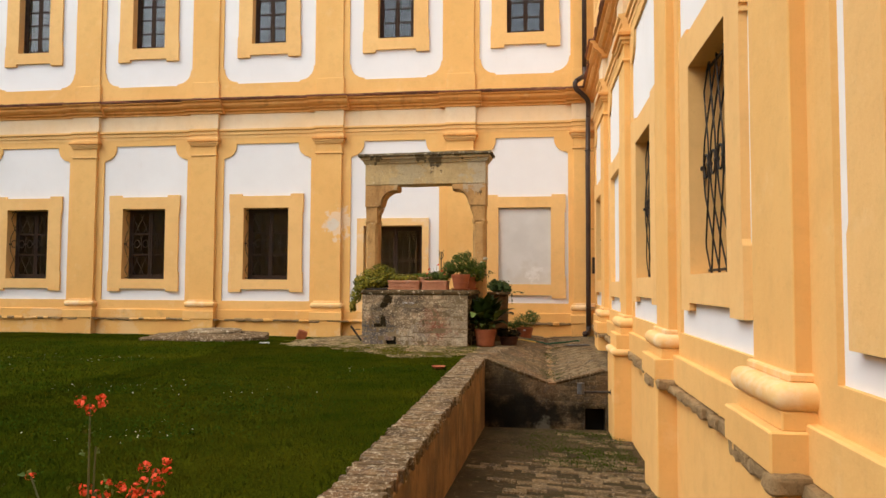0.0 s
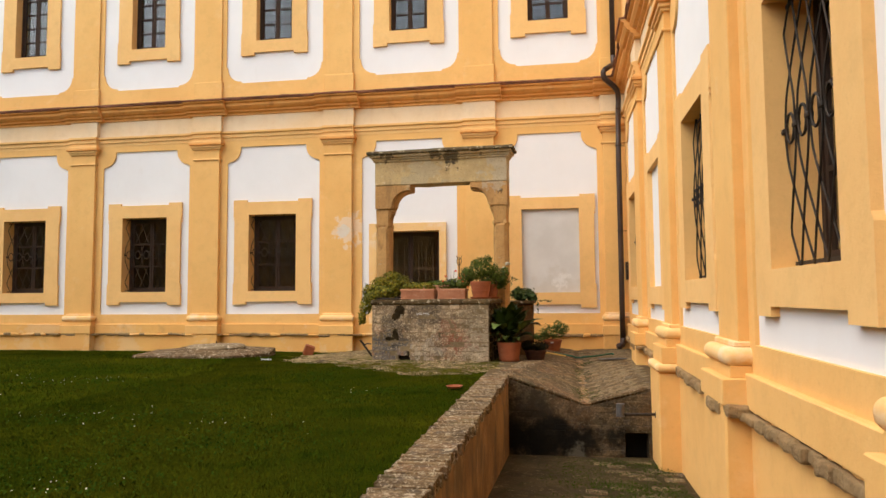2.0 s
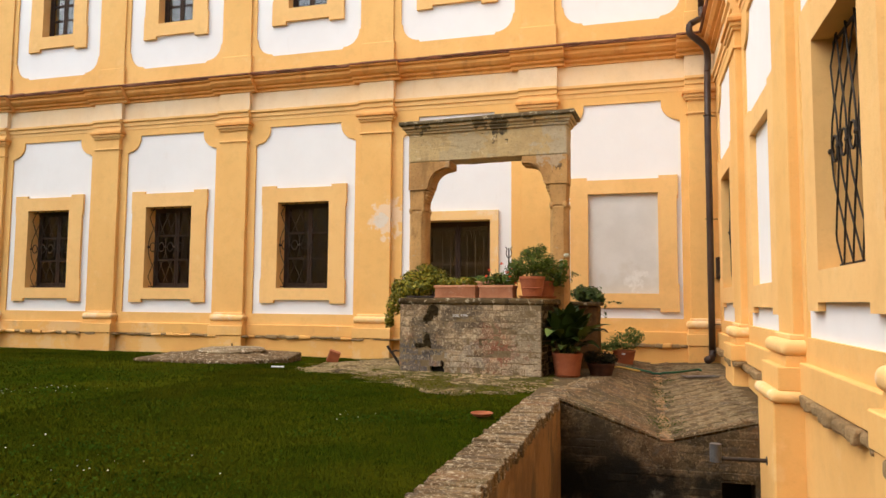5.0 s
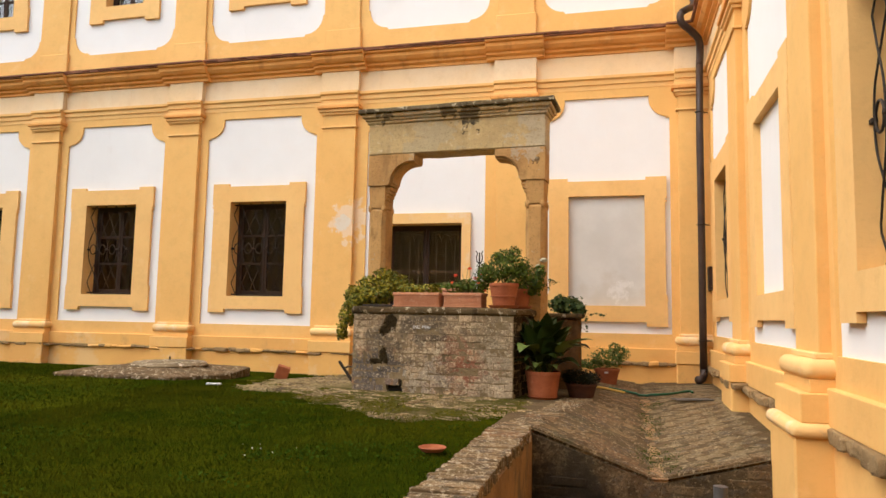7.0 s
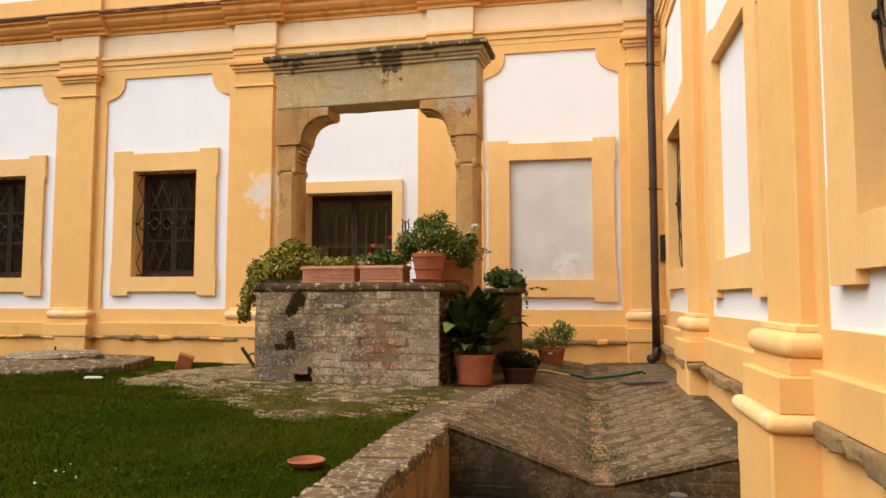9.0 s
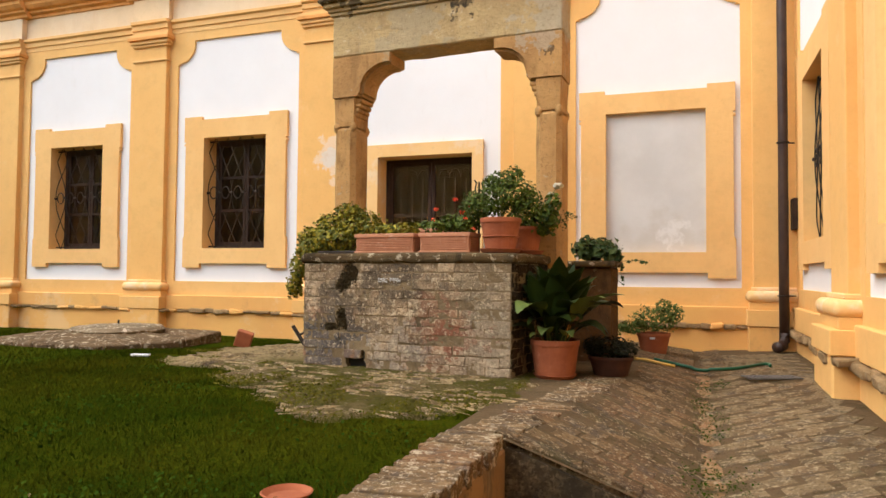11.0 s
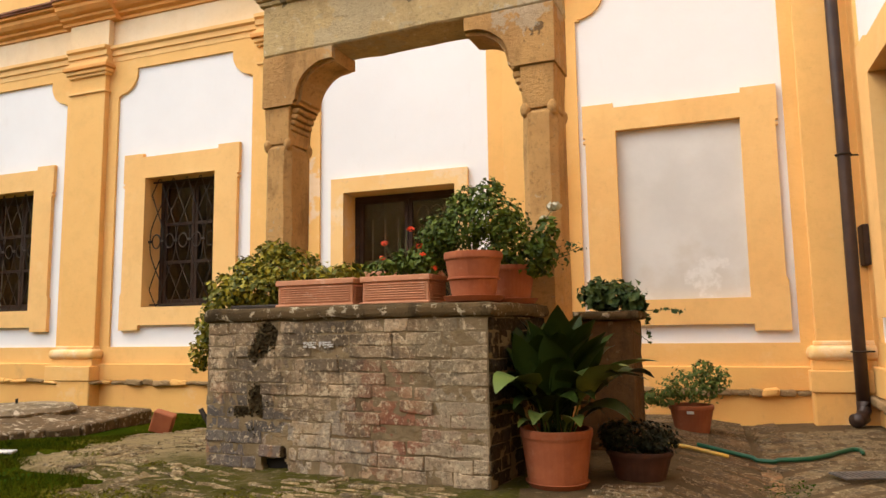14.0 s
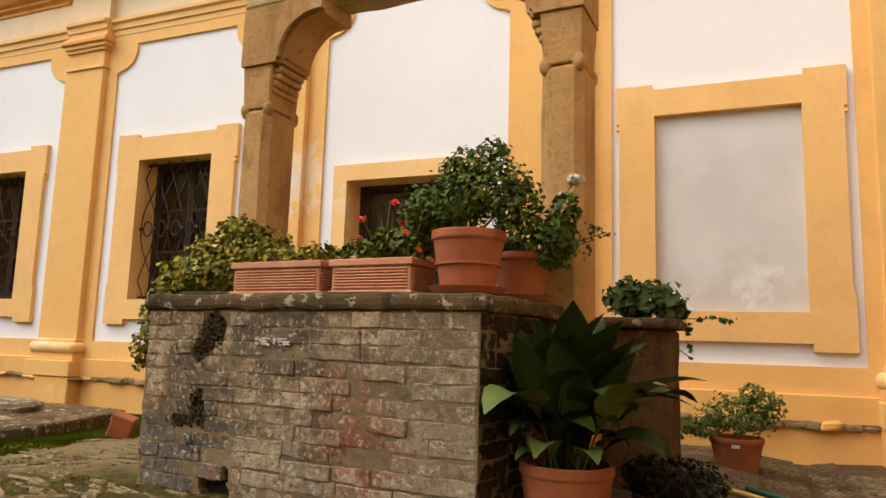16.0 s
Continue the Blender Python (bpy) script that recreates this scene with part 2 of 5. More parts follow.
# End wall brick, near-black towards its foot and left corner.
DARKBRICK = brick_mat("dark_end_wall_brick", (0.085, 0.064, 0.04), (0.16, 0.118, 0.072), (0.13, 0.08, 0.045), (0.24, 0.19, 0.125), 0.64, 0.2, (), (((-0.75, 10.08, -0.72), 0.30, 0.95, (0.008, 0.007, 0.005)), ((-0.35, 10.08, -0.76), 0.22, 0.95, (0.008, 0.007, 0.005)), ((0.02, 10.08, -0.68), 0.16, 0.9, (0.010, 0.009, 0.006)), ((-1.05, 10.08, -0.70), 0.24, 0.95, (0.008, 0.007, 0.005)), ((-0.95, 10.08, -0.35), 0.2, 0.7, (0.035, 0.028, 0.018)), ((-0.35, 10.08, -0.92), 0.10, 0.7, (0.16, 0.14, 0.10))))
TRENCHPAVE = brick_mat("damp_floor_brick", (0.12, 0.088, 0.05), (0.23, 0.17, 0.10), (0.16, 0.11, 0.065), (0.42, 0.35, 0.25), 0.61, 0.45)


def soil_mat():
    k = Nodes("mossy_soil", 1.0, 0.0, 0.1)
    c = k.mix(k.ramp(k.noise(2.0, 6.0, 0.65), 0.4, 0.6), (0.045, 0.05, 0.014), (0.085, 0.065, 0.038))
    c = k.mix(k.ramp(k.noise(30, 6.0, 0.7), 0.5, 0.75), c, (0.04, 0.05, 0.012))
    return k.done(c, k.noise(40, 9.0, 0.75), 0.8, 0.02)


SOIL = soil_mat()


def moss_bed():
    k = Nodes("mossy_apron_bed", 1.0, 0.0, 0.08)
    c = k.mix(k.ramp(k.noise(1.7, 6.0, 0.65), 0.47, 0.64), (0.088, 0.078, 0.010), (0.19, 0.135, 0.058))
    c = k.mix(k.math('MULTIPLY', k.near((-4.35, 12.7, -0.03), 0.85, 0.3, 3.0, 1.4, 0.6), 0.8), c, (0.40, 0.29, 0.145))
    c = k.mix(k.math('MULTIPLY', k.ramp(k.noise(14, 7.0, 0.75), 0.5, 0.62), 0.6), c, (0.060, 0.052, 0.016))
    c = k.mix(k.math('MULTIPLY', k.ramp(k.noise(19, 7.0, 0.75), 0.56, 0.64), 0.65), c, (0.36, 0.28, 0.16))
    return k.done(c, k.noise(22, 10.0, 0.8), 1.0, 0.05)


MOSSBED = moss_bed()
DIRT = stone_mat("dark_joint_dirt", (0.125, 0.09, 0.052), (0.09, 0.064, 0.036), (0.042, 0.04, 0.014), (0.26, 0.21, 0.14), 0.6)
TRENCHDIRT = stone_mat("damp_trench_dirt", (0.075, 0.054, 0.028), (0.045, 0.034, 0.017), (0.032, 0.034, 0.008), (0.22, 0.17, 0.105), 0.7, False, 0.62)


def trench_mat():
    k = Nodes("trench_plaster", 0.95)
    c = k.mix(k.ramp(k.noise(1.5, 5.0, 0.65), 0.4, 0.62), (0.30, 0.165, 0.062), (0.19, 0.105, 0.045))
    c = k.mix(k.math('MULTIPLY', k.ramp(k.noise(4, 7.0, 0.7, (1, 1, 0.5)), 0.50, 0.64), 0.75), c, (0.10, 0.072, 0.042))
    c = k.mix(k.math('MULTIPLY', k.ramp(k.noise(7, 8.0, 0.75, (1, 1, 0.3)), 0.55, 0.66), 0.5), c, (0.36, 0.25, 0.13))
    c = k.mix(k.math('MULTIPLY', k.ramp(k.noise(15, 8.0, 0.75), 0.55, 0.65), 0.5), c, (0.07, 0.05, 0.03))
    return k.done(c, k.noise(14, 9.0, 0.7), 0.6, 0.02)


TRENCH = trench_mat()


def lawn_mat():
    k = Nodes("lawn_turf", 1.0, 0.0, 0.0)
    c = k.mix(k.ramp(k.noise(0.8, 5.0, 0.6), 0.35, 0.65), (0.028, 0.040, 0.002), (0.058, 0.060, 0.003))
    c = k.mix(k.ramp(k.noise(50, 6.0, 0.7), 0.45, 0.7), c, (0.018, 0.034, 0.002))
    return k.done(c, k.noise(70, 8.0, 0.75), 0.9, 0.02)


LAWN = lawn_mat()


def leaf_mat(name, a, b, rough=0.55, spec=0.13):
    k = Nodes(name, rough, 0.0, spec)
    c = k.island(a, b)
    c = k.mix(k.math('MULTIPLY', k.ramp(k.noise(9, 4.0), 0.4, 0.7), 0.4), c, tuple(0.55 * v for v in a))
    return k.done(c, k.noise(60, 3.0), 0.15, 0.003)




def grass_mat():
    k = Nodes("grass_blades", 1.0, 0.0, 0.0)
    c = k.island((0.028, 0.042, 0.002), (0.046, 0.056, 0.003))
    c = k.mix(k.math('MULTIPLY', k.ramp(k.noise(0.55, 4.0, 0.6), 0.42, 0.62), 0.75), c, (0.070, 0.064, 0.004))
    c = k.mix(k.math('MULTIPLY', k.ramp(k.noise(2.6, 5.0, 0.65), 0.5, 0.66), 0.55), c, (0.016, 0.032, 0.002))
    return k.done(c)


GRASS = grass_mat()
MOSSGREEN = leaf_mat("olive_moss", (0.075, 0.070, 0.008), (0.125, 0.105, 0.014), 1.0, 0.0)
CLOVER = leaf_mat("clover_leaves", (0.022, 0.045, 0.004), (0.038, 0.062, 0.006), 0.9, 0.0)
IVY = leaf_mat("ivy_leaves", (0.045, 0.062, 0.006), (0.36, 0.29, 0.022), 0.5)
DARKIVY = leaf_mat("dark_ivy_leaves", (0.03, 0.055, 0.014), (0.07, 0.10, 0.025), 0.5)
SHRUB = leaf_mat("shrub_leaves", (0.028, 0.050, 0.005), (0.125, 0.16, 0.018), 0.5)
DARKLEAF = leaf_mat("broad_dark_leaves", (0.009, 0.019, 0.003), (0.055, 0.075, 0.011), 0.42)
FERN = leaf_mat("light_shrub_leaves", (0.06, 0.10, 0.018), (0.16, 0.19, 0.04), 0.55)
BLACKLEAF = leaf_mat("very_dark_leaves", (0.009, 0.011, 0.004), (0.022, 0.021, 0.008), 0.6)
REDPETAL = leaf_mat("red_petals", (0.80, 0.055, 0.018), (0.72, 0.10, 0.03), 0.5)
WHITEPETAL = leaf_mat("white_petals", (0.60, 0.54, 0.40), (0.50, 0.46, 0.30), 0.7)
STEM = simple("green_stem", (0.06, 0.08, 0.02), (0.10, 0.09, 0.03), 20, 0.7)
# Brown pier stone, darkened so its colour carries the deep shade there.
PIERSTONE = stone_mat("shaded_brown_pier_stone", (0.125, 0.072, 0.033), (0.085, 0.049, 0.023), (0.035, 0.022, 0.012), (0.26, 0.20, 0.13), 0.6, False, 0.66)
LITTER = leaf_mat("brown_litter", (0.06, 0.045, 0.018), (0.13, 0.092, 0.04), 0.95)
LIGHTLEAF = leaf_mat("pale_broad_leaves", (0.075, 0.105, 0.022), (0.16, 0.19, 0.05), 0.42)
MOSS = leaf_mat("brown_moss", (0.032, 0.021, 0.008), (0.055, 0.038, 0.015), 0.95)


def terracotta(name, a, b, bloom):
    k = Nodes(name, 0.85)
    c = k.mix(k.ramp(k.noise(6, 5.0, 0.6), 0.35, 0.65), a, b)
    c = k.mix(k.math('MULTIPLY', k.ramp(k.noise(14, 6.0, 0.7), 0.55, 0.75), 0.45), c, bloom)
    return k.done(c, k.noise(40, 7.0, 0.7), 0.25, 0.006)


TERRACOTTA = terracotta("terracotta", (0.34, 0.105, 0.040), (0.27, 0.078, 0.030), (0.40, 0.17, 0.09))
PALE_TERRACOTTA = terracotta("pale_terracotta", (0.50, 0.235, 0.125), (0.42, 0.185, 0.094), (0.70, 0.50, 0.35))
TILE = terracotta("terracotta_tile", (0.30, 0.12, 0.06), (0.20, 0.085, 0.05), (0.14, 0.10, 0.07))
# Bowl pot clay, colour lowered to imitate shade between well and pier.
SHADEDCLAY = terracotta("clay_darkened_for_shade", (0.085, 0.032, 0.016), (0.055, 0.022, 0.012), (0.12, 0.06, 0.035))
IRON = simple("wrought_iron", (0.035, 0.028, 0.022), (0.06, 0.042, 0.03), 14, 0.6, 0.6, 0.3, 0.003)
PIPE = simple("brown_painted_pipe", (0.040, 0.022, 0.016), (0.06, 0.034, 0.022), 5, 0.45, 0.0, 0.1, 0.003)
WOOD = simple("dark_brown_wood", (0.032, 0.016, 0.009), (0.05, 0.026, 0.014), 7, 0.8, 0.0, 0.3, 0.004)
BROWNBAR = simple("brown_painted_bars", (0.085, 0.042, 0.022), (0.06, 0.03, 0.017), 9, 0.6)
# Near-black stands for shade: unlit rooms, drain opening, gaps in the well.
SHADEBLACK = simple("near_black_shade", (0.022, 0.018, 0.014), (0.016, 0.013, 0.010), 2, 0.9)
HOSE = simple("green_hose", (0.012, 0.075, 0.035), (0.018, 0.095, 0.045), 20, 0.4, 0.0, 0.05)
YELLOW = simple("yellow_hose", (0.62, 0.40, 0.07), (0.55, 0.36, 0.08), 20, 0.45, 0.0, 0.05)
GREYMETAL = simple("grey_galvanised_metal", (0.16, 0.15, 0.14), (0.10, 0.095, 0.09), 12, 0.55, 0.5)
WHITEPAINT = simple("white_paint_marks", (0.62, 0.60, 0.55), (0.50, 0.47, 0.42), 30, 0.8)


def glass_mat():
    k = Nodes("window_glass", 0.03)
    k.b.inputs["Transmission Weight"].default_value = 1.0
    k.b.inputs["IOR"].default_value = 1.52
    return k.done((0.85, 0.88, 0.86))


GLASS = glass_mat()
COVERSTONE = stone_mat("lichened_cover_stone", (0.17, 0.118, 0.07), (0.11, 0.078, 0.046), (0.045, 0.034, 0.022), (0.58, 0.52, 0.43), 0.7, False, 0.595)
LIDSTONE = stone_mat("pale_lid_stone", (0.30, 0.245, 0.175), (0.20, 0.16, 0.11), (0.08, 0.062, 0.042), (0.68, 0.62, 0.53), 0.65, False, 0.59)
# Well brick darkened in colour to imitate the shaded right side.
SHADEDBRICK = brick_mat("brick_darkened_for_shade", (0.030, 0.020, 0.011), (0.044, 0.030, 0.017), (0.046, 0.026, 0.014), (0.12, 0.10, 0.07), 0.70)


# ---- mesh helpers ----
def mesh_of(name, bm, mat, smooth=False):
    bmesh.ops.recalc_face_normals(bm, faces=bm.faces)
    me = bpy.data.meshes.new(name)
    bm.to_mesh(me)
    bm.free()
    me.materials.append(mat)
    if smooth:
        me.shade_smooth()
    return me


def part(name, bm, mat, parent=None, label="", smooth=False):
    me = bm if isinstance(bm, bpy.types.Mesh) else mesh_of(name, bm, mat, smooth)
    ob = new(name, me)
    ob.parent = parent
    return tagged(ob, label)


def thing(name, m, label, category, group="", kind=""):
    ob = new(name)
    ob.empty_display_size = 0.1
    ob.matrix_basis = m
    return tagged(ob, label, category, group, kind)


def box(bm, x0, x1, y0, y1, z0, z1, bevel=0.0, seg=1):
    r = bmesh.ops.create_cube(bm, size=1.0, matrix=Matrix.Translation(((x0 + x1) / 2, (y0 + y1) / 2, (z0 + z1) / 2)) @ Matrix.Diagonal((x1 - x0, y1 - y0, z1 - z0, 1)))
    if bevel:
        es = list({e for v in r["verts"] for e in v.link_edges})
        bmesh.ops.bevel(bm, geom=es, offset=bevel, segments=seg, profile=0.5, affect='EDGES')
    return bm


def boxed(*a):
    return box(bmesh.new(), *a)


def plate(outer, holes, y0, y1):
    """An upright plate in x and z between the depths y0 and y1, with holes."""
    bm = bmesh.new()
    for loop in (outer, *holes):
        vs = [bm.verts.new((x, y0, z)) for x, z in loop]
        for a, b in zip(vs, vs[1:] + vs[:1]):
            bm.edges.new((a, b))
    bmesh.ops.triangle_fill(bm, use_beauty=True, use_dissolve=False, edges=bm.edges[:])
    r = bmesh.ops.extrude_face_region(bm, geom=bm.faces[:])
    for v in r["geom"]:
        if isinstance(v, bmesh.types.BMVert):
            v.co.y = y1
    return bm


def rect(x0, x1, z0, z1):
    return [(x0, z0), (x1, z0), (x1, z1), (x0, z1)]


def run(profile, x0, x1):
    """A profile of (outward, z) drawn along x; outward is -y."""
    bm = bmesh.new()
    a = [bm.verts.new((x0, -v, z)) for v, z in profile]
    b = [bm.verts.new((x1, -v, z)) for v, z in profile]
    n = len(profile)
    for i in range(n):
        bm.faces.new((a[i], a[(i + 1) % n], b[(i + 1) % n], b[i]))
    bm.faces.new(a)
    bm.faces.new(b)
    return bm


def tube(points, r, sides=6, bm=None, taper=1.0):
    bm = bm or bmesh.new()
    pts = [Vector(p) for p in points]
    rings = []
    up = Vector((0.31, 0.23, 0.92)).normalized()
    for i, p in enumerate(pts):
        d = (pts[min(i + 1, len(pts) - 1)] - pts[max(i - 1, 0)]).normalized()
        s = d.cross(up)
        if s.length < 0.2:
            s = d.cross(Vector((1, 0, 0)))
        s.normalize()
        w = d.cross(s)
        rr = r * (1 + (taper - 1) * i / max(1, len(pts) - 1))
        rings.append([bm.verts.new(p + rr * (math.cos(2 * math.pi * k / sides) * s + math.sin(2 * math.pi * k / sides) * w)) for k in range(sides)])
    for a, b in zip(rings, rings[1:]):
        for k in range(sides):
            bm.faces.new((a[k], a[(k + 1) % sides], b[(k + 1) % sides], b[k]))
    bm.faces.new(rings[0])
    bm.faces.new(rings[-1])
    return bm


def lathe(profile, sides=28, bm=None):
    bm = bm or bmesh.new()
    rings = [[bm.verts.new((r * math.cos(2 * math.pi * k / sides), r * math.sin(2 * math.pi * k / sides), z)) for k in range(sides)] for r, z in profile]
    for a, b in zip(rings, rings[1:]):
        for k in range(sides):
            bm.faces.new((a[k], a[(k + 1) % sides], b[(k + 1) % sides], b[k]))
    bm.faces.new(rings[0])
    bm.faces.new(rings[-1])
    return bm


def roughen(bm, amount, scale, seed=0.0):
    for v in bm.verts:
        v.co += amount * noise.noise_vector(v.co * scale + Vector((seed, seed * 1.7, 3.1)))
    return bm


def leaf_mesh(name, places, normals, sizes, mat, ratio=0.62, fold=0.25, seed=1):
    """Many small folded leaves in one mesh: places, facing directions and lengths."""
    rng = np.random.default_rng(seed)
    p, n = np.asarray(places, float), np.asarray(normals, float)
    n = n + rng.normal(0, 0.45, n.shape)
    n /= np.linalg.norm(n, axis=1)[:, None] + 1e-9
    t = rng.normal(0, 1, n.shape)
    t[:, 2] -= 0.5
    t -= (t * n).sum(1)[:, None] * n
    t /= np.linalg.norm(t, axis=1)[:, None] + 1e-9
    s = np.cross(n, t)
    L = np.asarray(sizes, float)[:, None]
    w = L * ratio * 0.5
    vs = np.stack([p - t * L * 0.5, p + s * w - t * L * 0.12 + n * w * fold, p + t * L * 0.5 - n * L * 0.1, p - s * w - t * L * 0.12 + n * w * fold, p + n * 0.0], 1).reshape(-1, 3)
    k = np.arange(len(p))[:, None] * 5
    faces = np.concatenate([k + [0, 1, 4], k + [1, 2, 4], k + [2, 3, 4], k + [3, 0, 4]])
    me = bpy.data.meshes.new(name)
    me.from_pydata(vs.tolist(), [], faces.tolist())
    me.materials.append(mat)
    return me


def clumps(rng, blobs, n):
    """Points and outward directions in a set of blobs (x, y, z, rx, ry, rz), denser at the outside."""
    ps, ns = [], []
    vol = np.array([b[3] * b[4] * b[5] for b in blobs]) ** 0.67
    for b, m in zip(blobs, rng.multinomial(n, vol / vol.sum())):
        d = rng.normal(0, 1, (m, 3))
        d /= np.linalg.norm(d, axis=1)[:, None]
        r = rng.uniform(0.35, 1.0, m) ** 0.5 * (1 + rng.normal(0, 0.10, m))
        ps.append(np.array(b[:3]) + d * r[:, None] * np.array(b[3:]))
        ns.append(d * 0.8 + np.array([0, 0, 0.5]))
    return np.concatenate(ps), np.concatenate(ns)


# ---- the two facades ----
YB, XR, BAY = 15.26, 0.74, 2.88
NORTH = pose(0, YB, 0)
EAST = pose(XR, 0, 0, 0, 0, -90)
WIN_W, WIN_Z0, WIN_Z1 = 1.03, 1.09, 2.67


def lower_panel(c, hw, z0=0.62, z1=4.11):
    r, pts = 0.27, [(c - hw, z0), (c + hw, z0), (c + hw, z1 - 0.34), (c + hw - 0.05, z1 - 0.34)]
    arc = [(hw - 0.02 - r * math.sin(a), z1 - 0.05 - r * math.cos(a)) for a in [i * math.pi / 16 for i in range(0, 9)]]
    pts += [(c + x, z) for x, z in arc] + [(c + hw - r - 0.02, z1)]
    pts += [(c - hw + r + 0.02, z1)] + [(c - x, z) for x, z in reversed(arc)] + [(c - hw + 0.05, z1 - 0.34), (c - hw, z1 - 0.34)]
    return pts


def upper_panel(c, hw, z0=5.47, z1=9.3):
    r = 0.30
    arc = [(hw - 0.03 - r + r * math.sin(a), z0 + 0.04 + r - r * math.cos(a)) for a in [i * math.pi / 16 for i in range(0, 9)]]
    left = [(c - x, z) for x, z in reversed(arc)]
    return [(c - hw, z0 + 0.36)] + left + [(c - hw + 0.36, z0), (c + hw - 0.36, z0)] + [(c + x, z) for x, z in arc] + [(c + hw, z0 + 0.36), (c + hw, z1), (c - hw, z1)]


def eared(w0, w1, z0, z1, side, foot, head):
    """Outline of a window surround with raised corner ears and a broader foot."""
    a, b = w0 - side, w1 + side
    return [(a - 0.02, z0 - foot), (a + 0.27, z0 - foot), (a + 0.27, z0 - foot + 0.06), (b - 0.27, z0 - foot + 0.06), (b - 0.27, z0 - foot), (b + 0.02, z0 - foot),
            (b + 0.02, z0 + 0.14), (b, z0 + 0.18), (b, z1 - 0.10), (b + 0.022, z1 - 0.10), (b + 0.022, z1 - 0.075), (b, z1 - 0.075), (b, z1 - 0.05), (b + 0.022, z1 - 0.05),
            (b + 0.022, z1 + head), (b - 0.27, z1 + head), (b - 0.27, z1 + head - 0.045), (a + 0.27, z1 + head - 0.045), (a + 0.27, z1 + head), (a - 0.022, z1 + head),
            (a - 0.022, z1 - 0.05), (a, z1 - 0.05), (a, z1 - 0.075), (a - 0.022, z1 - 0.075), (a - 0.022, z1 - 0.10), (a, z1 - 0.10), (a, z0 + 0.18), (a - 0.02, z0 + 0.14)]


ARCHITRAVE = [(0, 4.24), (0.035, 4.24), (0.035, 4.31), (0.055, 4.315), (0.055, 4.38), (0.085, 4.40), (0.085, 4.44), (0, 4.45)]
FRIEZE_P = [(0, 4.45), (0.03, 4.452), (0.03, 4.78), (0, 4.782)]
CORNICE_P = [(0, 4.78), (0.05, 4.785), (0.05, 4.825), (0.10, 4.85), (0.10, 4.885), (0.15, 4.905), (0.19, 4.95), (0.19, 5.0), (0.235, 5.02), (0.235, 5.05), (0, 5.052)]
TILE_P = [(0, 5.052), (0.262, 5.053), (0.262, 5.078), (0, 5.12)]


def moved(profile, extra):
    return [(v + extra if v > 0 else v, z) for v, z in profile]


def pilaster(wall, c, hw=0.285, low=-0.3, deep=False):
    skin = PLINTH if low > -1 else ORANGE
    part("pilaster_shaft", boxed(c - hw, c + hw, -0.10, 0.02, 0.6, 4.14, 0.006), ORANGE, wall)
    part("pilaster_fillet", boxed(c - hw - 0.02, c + hw + 0.02, -0.13, 0.02, 0.595, 0.635, 0.008), WORNTRIM, wall)
    part("pilaster_torus", boxed(c - hw - 0.075, c + hw + 0.075, -0.205, 0.02, 0.475, 0.597, 0.055, 5), WORNTRIM, wall, "pale worn rounded torus", True)
    part("pilaster_plinth", boxed(c - hw - 0.05, c + hw + 0.05, -0.17, 0.02, 0.395, 0.478, 0.006), ORANGE, wall)
    part("pilaster_pedestal", boxed(c - hw - 0.075, c + hw + 0.075, -0.228, 0.02, 0.22, 0.397, 0.008), ORANGE, wall)
    if deep:
        part("pier_roll", boxed(c - hw - 0.10, c + hw + 0.10, -0.29, 0.02, 0.13, 0.222, 0.042, 4), WORNTRIM, wall, "worn rounded roll moulding", True)
        part("pier", boxed(c - hw - 0.06, c + hw + 0.06, -0.265, 0.02, low, 0.132, 0.012), skin, wall)
    else:
        part("pier", boxed(c - hw - 0.06, c + hw + 0.06, -0.212, 0.02, low, 0.222, 0.012), skin, wall)
    part("astragal", boxed(c - hw - 0.025, c + hw + 0.025, -0.125, 0.02, 3.84, 3.87, 0.01, 2), ORANGE_LIGHT, wall)
    for k, (z0, z1, e) in enumerate(((4.06, 4.10, 0.03), (4.10, 4.15, 0.055), (4.15, 4.20, 0.085), (4.20, 4.24, 0.06))):
        part("capital_moulding", boxed(c - hw - e, c + hw + e, -0.10 - e, 0.02, z0, z1, 0.010, 2), CORNICE if k == 2 else ORANGE_LIGHT, wall)
    for nm, pr, mt in (("architrave_break", ARCHITRAVE, ORANGE_LIGHT), ("frieze_break", FRIEZE_P, FRIEZE), ("cornice_break", CORNICE_P, CORNICE), ("tile_edge", TILE_P, TILE)):
        e = 0.26 if nm in ("cornice_break", "tile_edge") else 0.02
        part(nm, run(moved(pr, 0.085), c - hw - 0.03 - e * 0.5, c + hw + 0.03 + e * 0.5), mt, wall)
    part("pilaster_shaft", boxed(c - hw, c + hw, -0.06, 0.02, 5.05, 9.3, 0.006), ORANGE, wall)
    part("pilaster_base", boxed(c - hw - 0.03, c + hw + 0.03, -0.085, 0.02, 5.05, 5.52, 0.01), ORANGE, wall)


